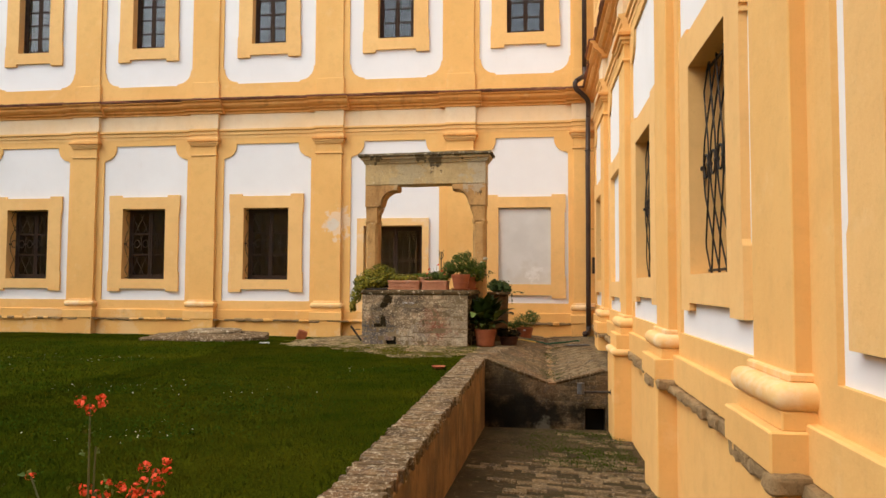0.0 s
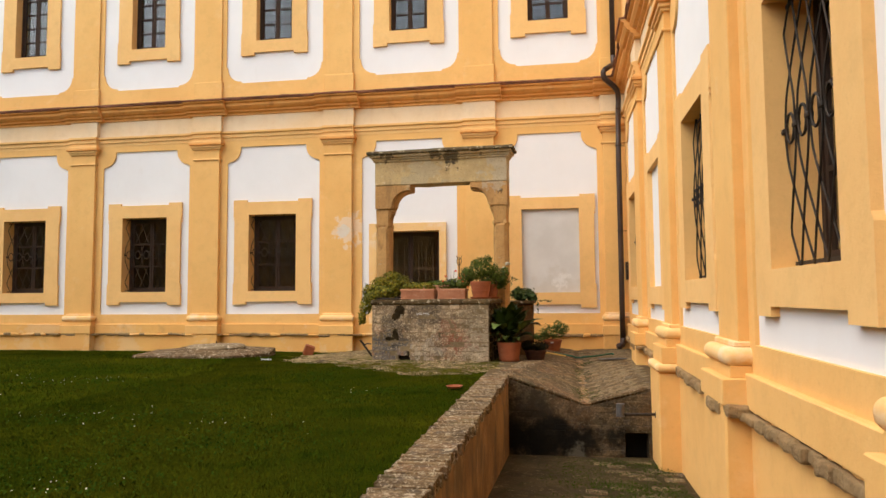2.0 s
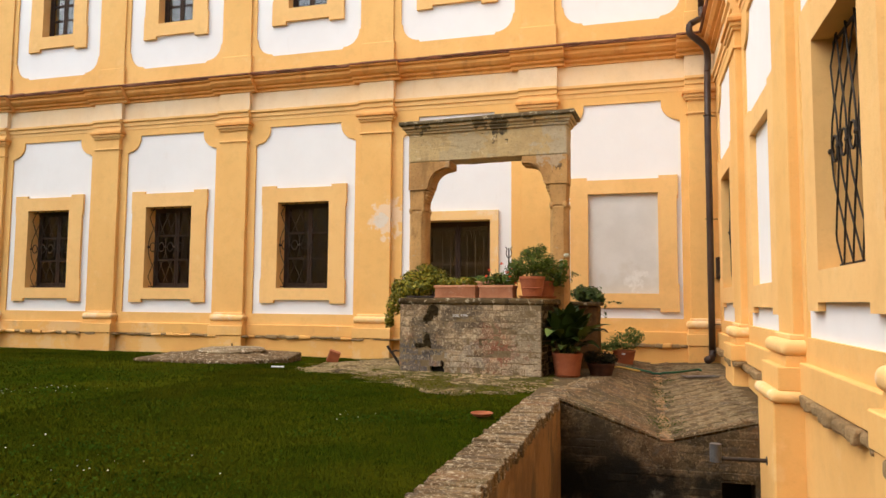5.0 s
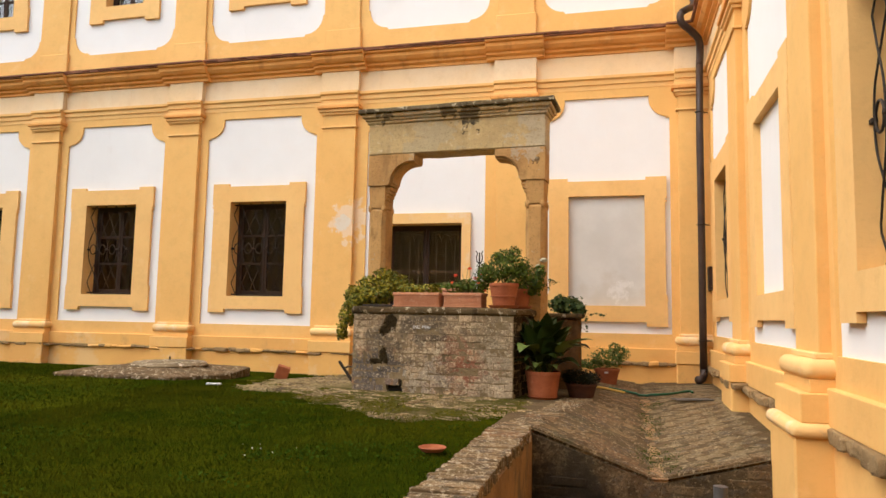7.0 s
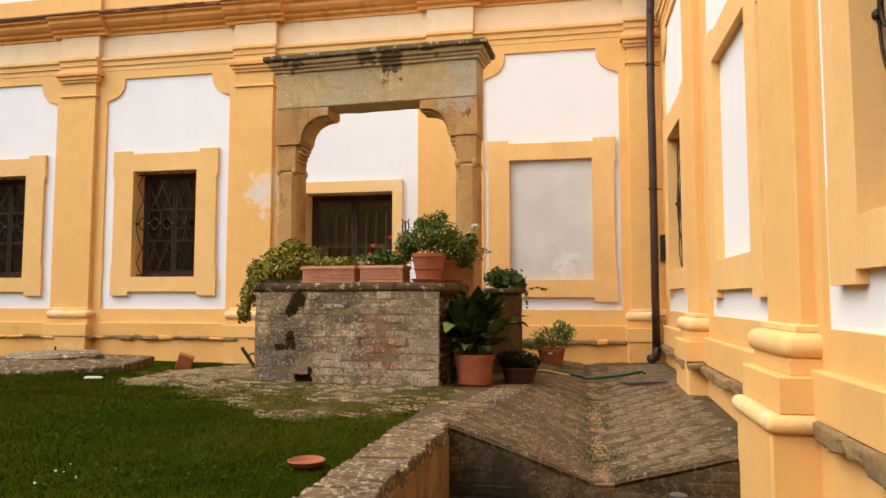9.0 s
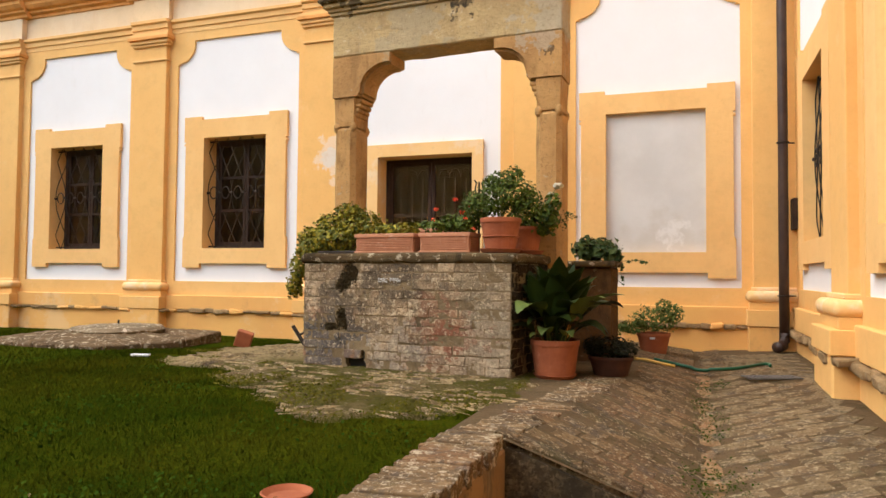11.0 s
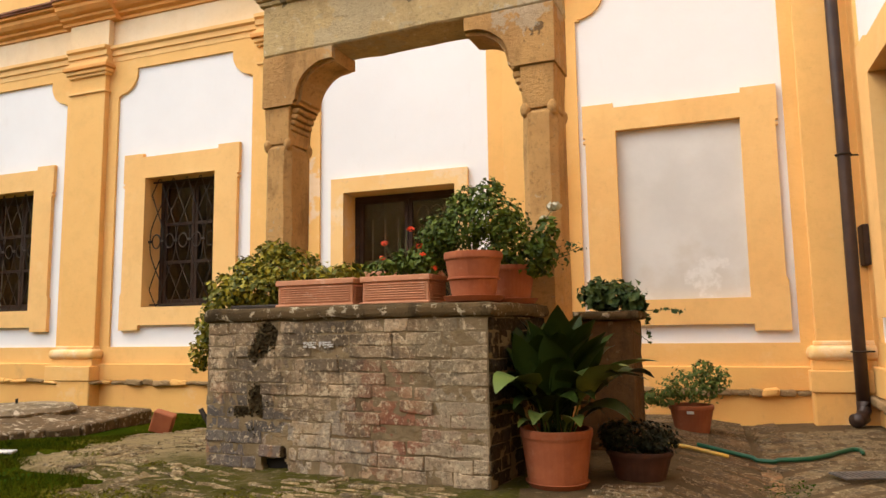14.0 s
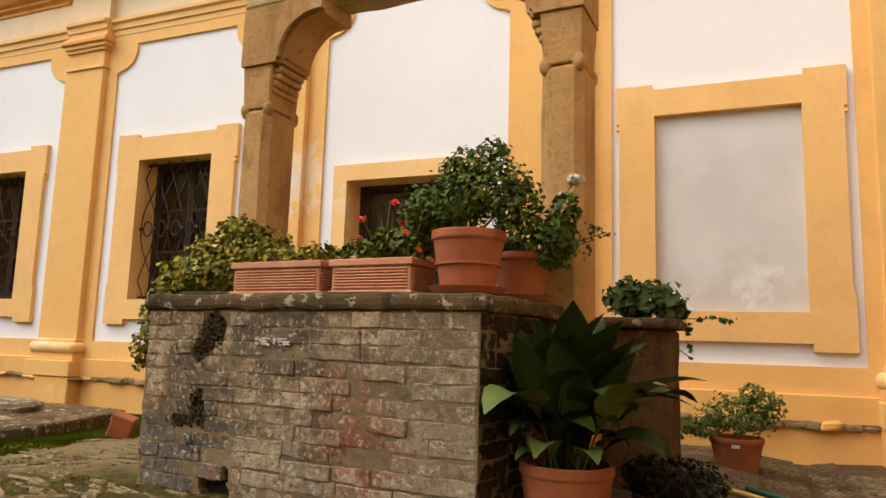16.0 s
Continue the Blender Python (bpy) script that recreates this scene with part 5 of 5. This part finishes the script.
# ---- pipes, hose, drain ----
def smooth_line(pts, n=8):
    out = []
    for i in range(len(pts) - 1):
        p0, p1, p2, p3 = (Vector(pts[max(0, min(len(pts) - 1, j))]) for j in (i - 1, i, i + 1, i + 2))
        for k in range(n):
            t = k / n
            out.append(0.5 * (2 * p1 + (p2 - p0) * t + (2 * p0 - 5 * p1 + 4 * p2 - p3) * t * t + (3 * p1 - p0 - 3 * p2 + p3) * t ** 3))
    return out + [Vector(pts[-1])]


down = thing("downpipe", pose(0.57, 14.98, 0), "dark brown rain downpipe in the facade corner", "downpipe")
part("pipe", tube([(0.0, -0.0, 0.12), (0.0, 0, 1.0), (0.003, 0, 2.4), (0.0, 0, 3.5), (0.012, 0, 4.45)], 0.049, 14), PIPE, down, smooth=True)
part("shoe", tube([(0.0, 0, 0.16), (0.0, -0.01, 0.09), (-0.02, -0.05, 0.045), (-0.06, -0.11, 0.03), (-0.09, -0.15, 0.03)], 0.054, 14), PIPE, down, smooth=True)
part("swan_neck", tube([(p.x, p.y, p.z) for p in smooth_line([(0.012, 0, 4.44), (0.02, -0.02, 4.62), (-0.01, -0.10, 4.78), (-0.14, -0.18, 4.90), (-0.24, -0.21, 4.99), (-0.25, -0.21, 5.12), (-0.15, -0.12, 5.22), (-0.06, 0.02, 5.32), (-0.05, 0.10, 5.5)], 4)], 0.05, 14), PIPE, down, smooth=True)
part("upper_pipe", tube([(-0.05, 0.10, 5.48), (-0.05, 0.10, 9.2)], 0.049, 12), PIPE, down, smooth=True)
for z in (0.55, 2.15, 3.75):
    part("bracket", tube([(0.055 * math.cos(a), 0.055 * math.sin(a), z) for a in [i * math.pi / 8 for i in range(17)]], 0.008, 6), IRON, down)
    part("pin", tube([(0.03, 0.03, z), (0.12, 0.06, z)], 0.007, 6), IRON, down)

hose = thing("garden_hose", pose(0, 0, 0), "green garden hose with a yellow end lying on the paving", "hose")
HP = [(-0.66, 13.55), (-0.42, 13.44), (-0.22, 13.38), (-0.04, 13.40), (0.08, 13.50), (0.18, 13.63), (0.26, 13.72), (0.30, 13.68), (0.29, 13.58)]


def grounded(x, y, r):
    return (x, y, (slope_z(x, y) if x > RET_X else ground_z(x, y)) + r)


part("hose", tube([grounded(p.x, p.y, 0.014) for p in smooth_line(HP)], 0.014, 8), HOSE, hose, smooth=True)
part("hose_end", tube([grounded(x, y, 0.012) for x, y in ((-0.86, 13.42), (-0.74, 13.40), (-0.62, 13.36), (-0.48, 13.30))], 0.012, 8), YELLOW, hose, "yellow hose end", True)

grate = thing("drain_grate", pose(0.24, 13.0, slope_z(0.24, 13.0) + 0.002, 0, 0, 22), "flat grey metal drain grate in the paving", "grate")
part("frame", plate_flat(0.42, 0.17, 0.015, 0, 0.012), GREYMETAL, grate)
for k in range(13):
    part("slat", boxed(-0.186 + k * 0.031, -0.172 + k * 0.031, -0.07, 0.07, 0.001, 0.010), GREYMETAL, grate)

spout = thing("water_pipe", pose(0.10, 9.75, 0), "grey stub pipe on a thin iron feed pipe", "pipe")
part("stub", tube([(0, 0, -0.39), (0, 0, -0.25)], 0.045, 14), GREYMETAL, spout)
part("feed", tube([(0, 0, -0.365), (0.38, 0.0, -0.36)], 0.016, 8), IRON, spout)
part("flange", tube([(0.37, 0, -0.36), (0.39, 0, -0.36)], 0.035, 10), IRON, spout)

lump = thing("plaster_lump", pose(0.40, 15.12, 0.215), "white lump of plaster on the stone ledge beside the downpipe", "plaster")
part("lump", worn(boxed(-0.10, 0.08, -0.05, 0.05, 0.0, 0.085, 0.03, 3), 1, 0.012, 9), WHITE, lump, smooth=True)

sign = thing("junction_box", pose(XR - 0.06, 15.1, 1.24), "small brown wooden box fixed to the facade", "box")
part("body", boxed(-0.02, 0.03, -0.11, 0.06, 0, 0.33, 0.006), WOOD, sign)
# ---- paving, coping and grass ----
def piece_set(name, sizes, mat, rough=0.008, seed=0, bevel=0.005):
    return [mesh_of(name, roughen(boxed(-a / 2 + 0.0025, a / 2 - 0.0025, -b / 2 + 0.0025, b / 2 - 0.0025, -c, 0, bevel), rough, 9, seed + i * 3.7), mat) for i, (a, b, c) in enumerate(sizes)]


prng = random.Random(77)

# coping of the retaining wall: bricks on edge
cop = piece_set("coping_brick", [(0.31, 0.048, 0.075), (0.29, 0.05, 0.075), (0.32, 0.046, 0.075), (0.30, 0.048, 0.075), (0.27, 0.05, 0.075)], COPINGBRICK, 0.007, 1, 0.004)
y = 2.4
while y < END_Y - 0.02:
    o = part("coping_brick", prng.choice(cop), COPINGBRICK, ret)
    o.matrix_basis = pose((RET_X + TRENCH_X) / 2 + prng.uniform(-0.006, 0.006), y, 0.020 + prng.uniform(-0.006, 0.004), 0, prng.uniform(-0.8, 0.8), prng.uniform(-1.5, 1.5))
    y += 0.0535
rest = bmesh.new()
y = -9.0
while y < 2.36:
    box(rest, RET_X - 0.01, TRENCH_X + 0.01, y, y + 0.06, -0.05, 0.02 + prng.uniform(-0.006, 0.006))
    y += 0.068
tagged(part("coping_run", rest, COPINGBRICK, ret), kind="stuff")

terrace = thing("terrace_edge", pose(0, 0, 0), "brick edging laid on edge along the well terrace", "paving", "", "structure")
edge = piece_set("edging_brick", [(0.30, 0.048, 0.07), (0.27, 0.05, 0.07), (0.31, 0.046, 0.07)], COPINGBRICK, 0.007, 5, 0.004)
y = END_Y + 0.03
while y < 12.2:
    xl = TRENCH_X + 0.17 * (y - END_Y)
    o = part("edging_brick", prng.choice(edge), PAVING, terrace)
    o.matrix_basis = pose(xl - 0.14 + prng.uniform(-0.012, 0.012), y, -0.004 + prng.uniform(-0.005, 0.004), 0, prng.uniform(-1, 1), 4 + prng.uniform(-2, 2))
    y += 0.0535

# paving bricks of the slope
slope = bpy.data.objects["slope"]
pav = piece_set("paving_brick", [(0.125, 0.25, 0.045), (0.125, 0.25, 0.045), (0.12, 0.2, 0.045), (0.125, 0.25, 0.045)], PAVING, 0.006, 9, 0.004)

palepav = piece_set("paving_brick", [(0.125, 0.25, 0.045), (0.125, 0.25, 0.045), (0.12, 0.2, 0.045)], PALEPAVING, 0.005, 10, 0.004)


def lay(x, y, yaw, shapes_, parent, fz, mat, name, wob=0.0025, square=False):
    e = 0.05
    dzx = (fz(x + e, y) - fz(x - e, y)) / (2 * e)
    dzy = (fz(x, y + e) - fz(x, y - e)) / (2 * e)
    n = Vector((-dzx, -dzy, 1)).normalized()
    o = part(name, prng.choice(shapes_), mat, parent)
    o.matrix_basis = Matrix.Translation((x, y, fz(x, y) + prng.uniform(-wob, wob) - 0.006)) @ (Vector((0, 0, 1)).rotation_difference(n) if square else n.to_track_quat('Z', 'Y')).to_matrix().to_4x4() @ pose(0, 0, 0, 0, 0, 0 + yaw + prng.uniform(-2, 2))


for i in range(13):
    for j in range(14):
        y = END_Y + 0.13 + j * 0.255 + (0.127 if i % 2 else 0)
        xl = TRENCH_X + 0.17 * min(y - END_Y, 2.4)
        x = -0.32 - 0.065 - i * 0.127
        if x > xl + 0.04 and y < 13.6:
            lay(x, y, 0, pav, slope, slope_z, PAVING, "paving_brick")
for i in range(7):
    for j in range(18):
        y, x = END_Y + 0.13 + j * 0.255 + (0.127 if i % 2 else 0), -0.20 + 0.065 + i * 0.127
        if x < 0.62 and y < 14.9 and not (abs(x - 0.24) < 0.2 and abs(y - 13.0) < 0.12):
            lay(x, y, 0, palepav, slope, slope_z, PALEPAVING, "paving_brick")
gut = piece_set("gutter_brick", [(0.115, 0.23, 0.04)] * 3, GUTTERBRICK, 0.010, 13)
for j in range(14):
    lay(-0.26, END_Y + 0.13 + j * 0.235, 0, gut, slope, slope_z, GUTTERBRICK, "gutter_brick", 0.007)
back = piece_set("paving_slab", [(0.30, 0.25, 0.04), (0.26, 0.24, 0.04)], PAVING, 0.012, 15)
for i in range(5):
    for j in range(6):
        x, y = -1.25 + i * 0.27, 13.75 + j * 0.26
        if x < -0.1:
            lay(x, y, 0, back, slope, slope_z, PAVING, "paving_slab")

# trench floor bricks
trench_floor = bpy.data.objects["trench_floor"]
tf = piece_set("floor_brick", [(0.26, 0.125, 0.04), (0.26, 0.125, 0.04), (0.2, 0.125, 0.04)], TRENCHPAVE, 0.008, 17)
for j in range(56):
    for i in range(7):
        x, y = TRENCH_X + 0.13 + i * 0.265 + (0.13 if j % 2 else 0), 2.9 + j * 0.128
        mud = 0.75 - 0.62 * min(1.0, max(0.0, (x + 0.75) / 0.7)) + 0.7 * min(1.0, max(0.0, (y - 7.4) / 1.2))
        if x < 0.62 and prng.random() > mud + 0.5 * noise.noise((x * 1.1, y * 1.1, 5)):
            lay(x, y, 0, tf, trench_floor, floor_z, TRENCHPAVE, "floor_brick", 0.006, True)

# end wall bricks
eb = [mesh_of("brick", roughen(boxed(-0.13, 0.13, -0.01, 0.05, -0.031, 0.031, 0.007), 0.008, 9, i * 2.3), DARKBRICK) for i in range(4)]
for r in range(14):
    for i in range(8):
        x, z = TRENCH_X + 0.13 + i * 0.268 + (0.134 if r % 2 else 0), -1.0 + r * 0.07
        if x < 0.6 and z < slope_z(x, END_Y) - 0.075 and not (0.05 < x < 0.56 and z < -0.58) and prng.random() < 0.55:
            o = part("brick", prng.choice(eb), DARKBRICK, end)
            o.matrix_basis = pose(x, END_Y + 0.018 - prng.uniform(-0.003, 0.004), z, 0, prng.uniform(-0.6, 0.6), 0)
ec = piece_set("cap_brick", [(0.13, 0.28, 0.06)] * 3, PAVING, 0.012, 19)
x = TRENCH_X + 0.07
while x < 0.6:
    lay(x, END_Y + 0.10, 0, ec, end, lambda a, b: slope_z(a, END_Y + 0.02) + 0.012, PAVING, "cap_brick", 0.006)
    x += 0.132

# cobbled apron round the well
apron = thing("apron", pose(0, 0, 0), "mossy apron of worn brick cobbles round the well", "paving", "", "structure")


APRON_C = (-2.9, 12.5)
APRON = sorted((math.atan2(y - APRON_C[1], x - APRON_C[0]), math.hypot(x - APRON_C[0], y - APRON_C[1])) for x, y in
               ((-4.85, 11.95), (-4.3, 11.75), (-3.8, 11.6), (-3.45, 11.1), (-2.8, 10.55), (-2.0, 10.25), (-1.35, 10.55), (-1.2, 11.6), (-1.2, 13.2), (-1.2, 14.9), (-2.9, 15.1), (-4.9, 14.9), (-5.05, 13.6), (-4.95, 12.6)))
APRON_A, APRON_R = [p[0] for p in APRON], [p[1] for p in APRON]


def apron_r(a):
    return np.interp(a, APRON_A, APRON_R, period=2 * math.pi) * (1.0 + 0.045 * np.sin(9 * np.asarray(a) + 1) + 0.03 * np.sin(23 * np.asarray(a)))


def apron_s(x, y):
    """0 at the middle of the apron, 1 at its ragged edge."""
    return np.hypot(x - APRON_C[0], y - APRON_C[1]) / apron_r(np.arctan2(y - APRON_C[1], x - APRON_C[0]))


def apron_z(x, y):
    return ground_z(x, y) - 0.02 + 0.05 * min(1.0, max(0.0, (1.02 - float(apron_s(x, y))) * 5))


bma = bmesh.new()
rings = []
for q in range(40):
    s = 0.01 + 0.99 * q / 39
    rings.append([bma.verts.new((APRON_C[0] + s * float(apron_r(a)) * math.cos(a), APRON_C[1] + s * float(apron_r(a)) * math.sin(a), 0)) for a in [k * math.pi / 108 for k in range(216)]])
for a, b in zip(rings, rings[1:]):
    for k in range(216):
        bma.faces.new((a[k], a[(k + 1) % 216], b[(k + 1) % 216], b[k]))
for v in bma.verts:
    v.co.x, v.co.y = min(v.co.x, -1.22), min(v.co.y, YB - 0.04)
    v.co.z = apron_z(v.co.x, v.co.y) + 0.009 * noise.noise((v.co.x * 9, v.co.y * 9, 2)) + 0.006 * noise.noise((v.co.x * 22, v.co.y * 22, 5))
part("bed", bma, MOSSBED, apron, "mossy earth between the cobbles", True)
cob = piece_set("cobble", [(0.17, 0.026, 0.05), (0.13, 0.03, 0.05), (0.10, 0.034, 0.05), (0.20, 0.028, 0.05)], COBBLE, 0.010, 23, 0.008)


def inside_well(x, y):
    return -3.75 < x < -1.3 and y > 12.02 - 0.1 * (x + 3.4)


made, spare = 0, bmesh.new()
for j in range(82):
    for i in range(38):
        x, y = -5.2 + i * 0.118 + (0.06 if j % 2 else 0) + prng.uniform(-0.03, 0.03), 10.2 + j * 0.056 + prng.uniform(-0.012, 0.012)
        if apron_s(x, y) < 0.96 and not inside_well(x, y) and x < -1.3 and noise.noise((x * 1.6, y * 1.6, 8)) + prng.uniform(-0.42, 0.30) > -0.10:
            turn = -8 + 16 * noise.noise((x, y, 0)) + prng.uniform(-9, 9) + (52 if noise.noise((x * 2.3, y * 2.3, 21)) > 0.22 else 0)
            m = pose(x, y, apron_z(x, y) + 0.009 + prng.uniform(-0.010, 0.006), prng.uniform(-4, 4), prng.uniform(-4, 4), turn)
            if made < 300:
                o = part("cobble", prng.choice(cob), COBBLE, apron)
                o.matrix_basis = m
            else:
                bmesh.ops.create_cube(spare, size=1.0, matrix=m @ Matrix.Translation((0, 0, -0.025)) @ Matrix.Diagonal((prng.uniform(0.09, 0.19), prng.uniform(0.022, 0.032), 0.05, 1)))
            made += 1
tagged(part("cobbles", spare, COBBLE, apron), kind="stuff")


# grass, clover and daisies
def on_lawn(x, y):
    rr = apron_s(x, y)
    cov = np.hypot((x + 6.6) / 1.35, (y - 13.45) / 1.15) > 1.0
    edge = 0.93 + 0.16 * np.sin(x * 7.3 + 2.0 * np.sin(y * 5.1)) * np.sin(y * 6.7 + 1.0)
    return (rr > edge) & cov


def blades(name, n, x0, x1, y0, y1, h, w, seed, mat):
    g = np.random.default_rng(seed)
    x, y = g.uniform(x0, x1, n), g.uniform(y0, y1, n)
    keep = on_lawn(x, y)
    x, y = x[keep], y[keep]
    z = np.array([bumpy(a, b) for a, b in zip(x, y)]) - 0.004
    ang, hh = g.uniform(0, 2 * np.pi, len(x)), h * g.uniform(0.5, 1.35, len(x))
    lean = g.normal(0, 0.45, (len(x), 2)) * hh[:, None]
    dx, dy = np.cos(ang) * w, np.sin(ang) * w
    v = np.stack([np.stack([x - dx, y - dy, z], 1), np.stack([x + dx, y + dy, z], 1), np.stack([x + lean[:, 0], y + lean[:, 1], z + hh], 1)], 1).reshape(-1, 3)
    me = bpy.data.meshes.new(name)
    me.from_pydata(v.tolist(), [], np.arange(len(v)).reshape(-1, 3).tolist())
    me.materials.append(mat)
    return tagged(new(name, me), "short dark green mown grass", "grass", "", "stuff")


blades("grass", 130000, -5.2, RET_X, 2.6, 11.2, 0.027, 0.0030, 1, GRASS)
blades("grass", 60000, -12.5, -4.6, 5.0, 15.0, 0.030, 0.006, 2, GRASS)
blades("grass", 26000, -5.6, -3.4, 11.0, 15.0, 0.030, 0.0035, 3, GRASS)
tuft_g = np.random.default_rng(31)
ta, tr = tuft_g.uniform(0, 2 * np.pi, 24000), tuft_g.uniform(0.30, 1.02, 24000) ** 0.7
tx, ty = APRON_C[0] + tr * apron_r(ta) * np.cos(ta), APRON_C[1] + tr * apron_r(ta) * np.sin(ta)
tn = np.array([noise.noise((a * 2.1, b * 2.1, 7.0)) for a, b in zip(tx, ty)])
tk = (tn + (tr - 0.85) * 0.9 - 0.5 * (tx < -3.7) > -0.10) & (tx < -1.4) & np.array([not inside_well(a, b) for a, b in zip(tx, ty)])
tx, ty = tx[tk], ty[tk]
tp = np.stack([tx, ty, np.array([ground_z(a, b) for a, b in zip(tx, ty)]) + 0.036], 1)
tagged(new("moss_tufts", leaf_mesh("moss_tufts", tp, np.tile([0, -0.1, 1.0], (len(tp), 1)), tuft_g.uniform(0.014, 0.034, len(tp)), MOSSGREEN, 0.4, 0.2, 3)), "mossy grass tufts creeping over the cobbles", "moss", "", "stuff")
bx, by = tuft_g.uniform(-4.4, -1.5, 4500), tuft_g.uniform(9.9, 13.4, 4500)
bk = (apron_s(bx, by) < 0.97) & np.array([noise.noise((a * 3, b * 3, 17.0)) > -0.05 and not inside_well(a, b) for a, b in zip(bx, by)])
bx, by = bx[bk], by[bk]
bp = np.stack([bx, by, np.array([ground_z(a, b) for a, b in zip(bx, by)]) + 0.034], 1)
tagged(new("litter", leaf_mesh("litter", bp, np.tile([0, -0.1, 1.0], (len(bp), 1)), tuft_g.uniform(0.012, 0.03, len(bp)), LITTER, 0.4, 0.2, 5)), "brown dead moss and leaf litter between the cobbles", "litter", "", "stuff")
g = np.random.default_rng(9)
cl_p, dz_p = [], []
for k in range(60):
    cx, cy, s = g.uniform(-9.5, -1.8), g.uniform(3.8, 11.5), g.uniform(0.12, 0.5)
    m = int(150 * s / 0.3)
    cl_p.append(np.stack([g.normal(cx, s, m), g.normal(cy, s * 0.6, m)], 1))
    if k % 3 == 1:
        m = int(18 * s / 0.3)
        dz_p.append(np.stack([g.normal(cx, s, m), g.normal(cy, s * 0.6, m)], 1))
for nm, pts, size, mat, hh, lab in (("clover", cl_p, 0.019, CLOVER, 0.026, "patches of low clover in the lawn"), ("daisies", dz_p, 0.012, WHITEPETAL, 0.048, "tiny white flowers scattered in the lawn")):
    q = np.concatenate(pts)
    q = q[(q[:, 0] < RET_X - 0.03) & on_lawn(q[:, 0], q[:, 1])]
    p = np.stack([q[:, 0], q[:, 1], np.array([bumpy(a, b) for a, b in q]) + hh * g.uniform(0.7, 1.2, len(q))], 1)
    tagged(new(nm, leaf_mesh(nm, p, np.tile([0, -0.2, 1.0], (len(p), 1)), g.uniform(size * 0.7, size * 1.2, len(p)), mat, 0.95, 0.15, 8)), lab, "ground plants", "", "stuff")
# weeds in the joints of the paving
wp = []
for k in range(60):
    cx, cy = (g.uniform(-0.36, -0.15), g.uniform(10.2, 12.8)) if k < 16 else (g.uniform(-0.5, 0.6), g.uniform(7.6, 9.7))
    m = 60 if k < 16 else 110
    q = np.stack([g.normal(cx, 0.05 if k < 16 else 0.14, m), g.normal(cy, 0.10, m)], 1)
    q = q[(q[:, 0] > TRENCH_X + 0.03) & (q[:, 0] < 0.6)]
    wp.append([(a, b, (slope_z(a, b) if b > END_Y else floor_z(a, b)) + abs(g.normal(0, 0.012))) for a, b in q])
wp = np.concatenate([np.array(w) for w in wp if len(w)])
tagged(new("weeds", leaf_mesh("weeds", wp, np.tile([0, -0.2, 1.0], (len(wp), 1)), g.uniform(0.009, 0.022, len(wp)), CLOVER, 0.6, 0.2, 6)), "small green weeds growing in the paving joints", "weeds", "", "stuff")
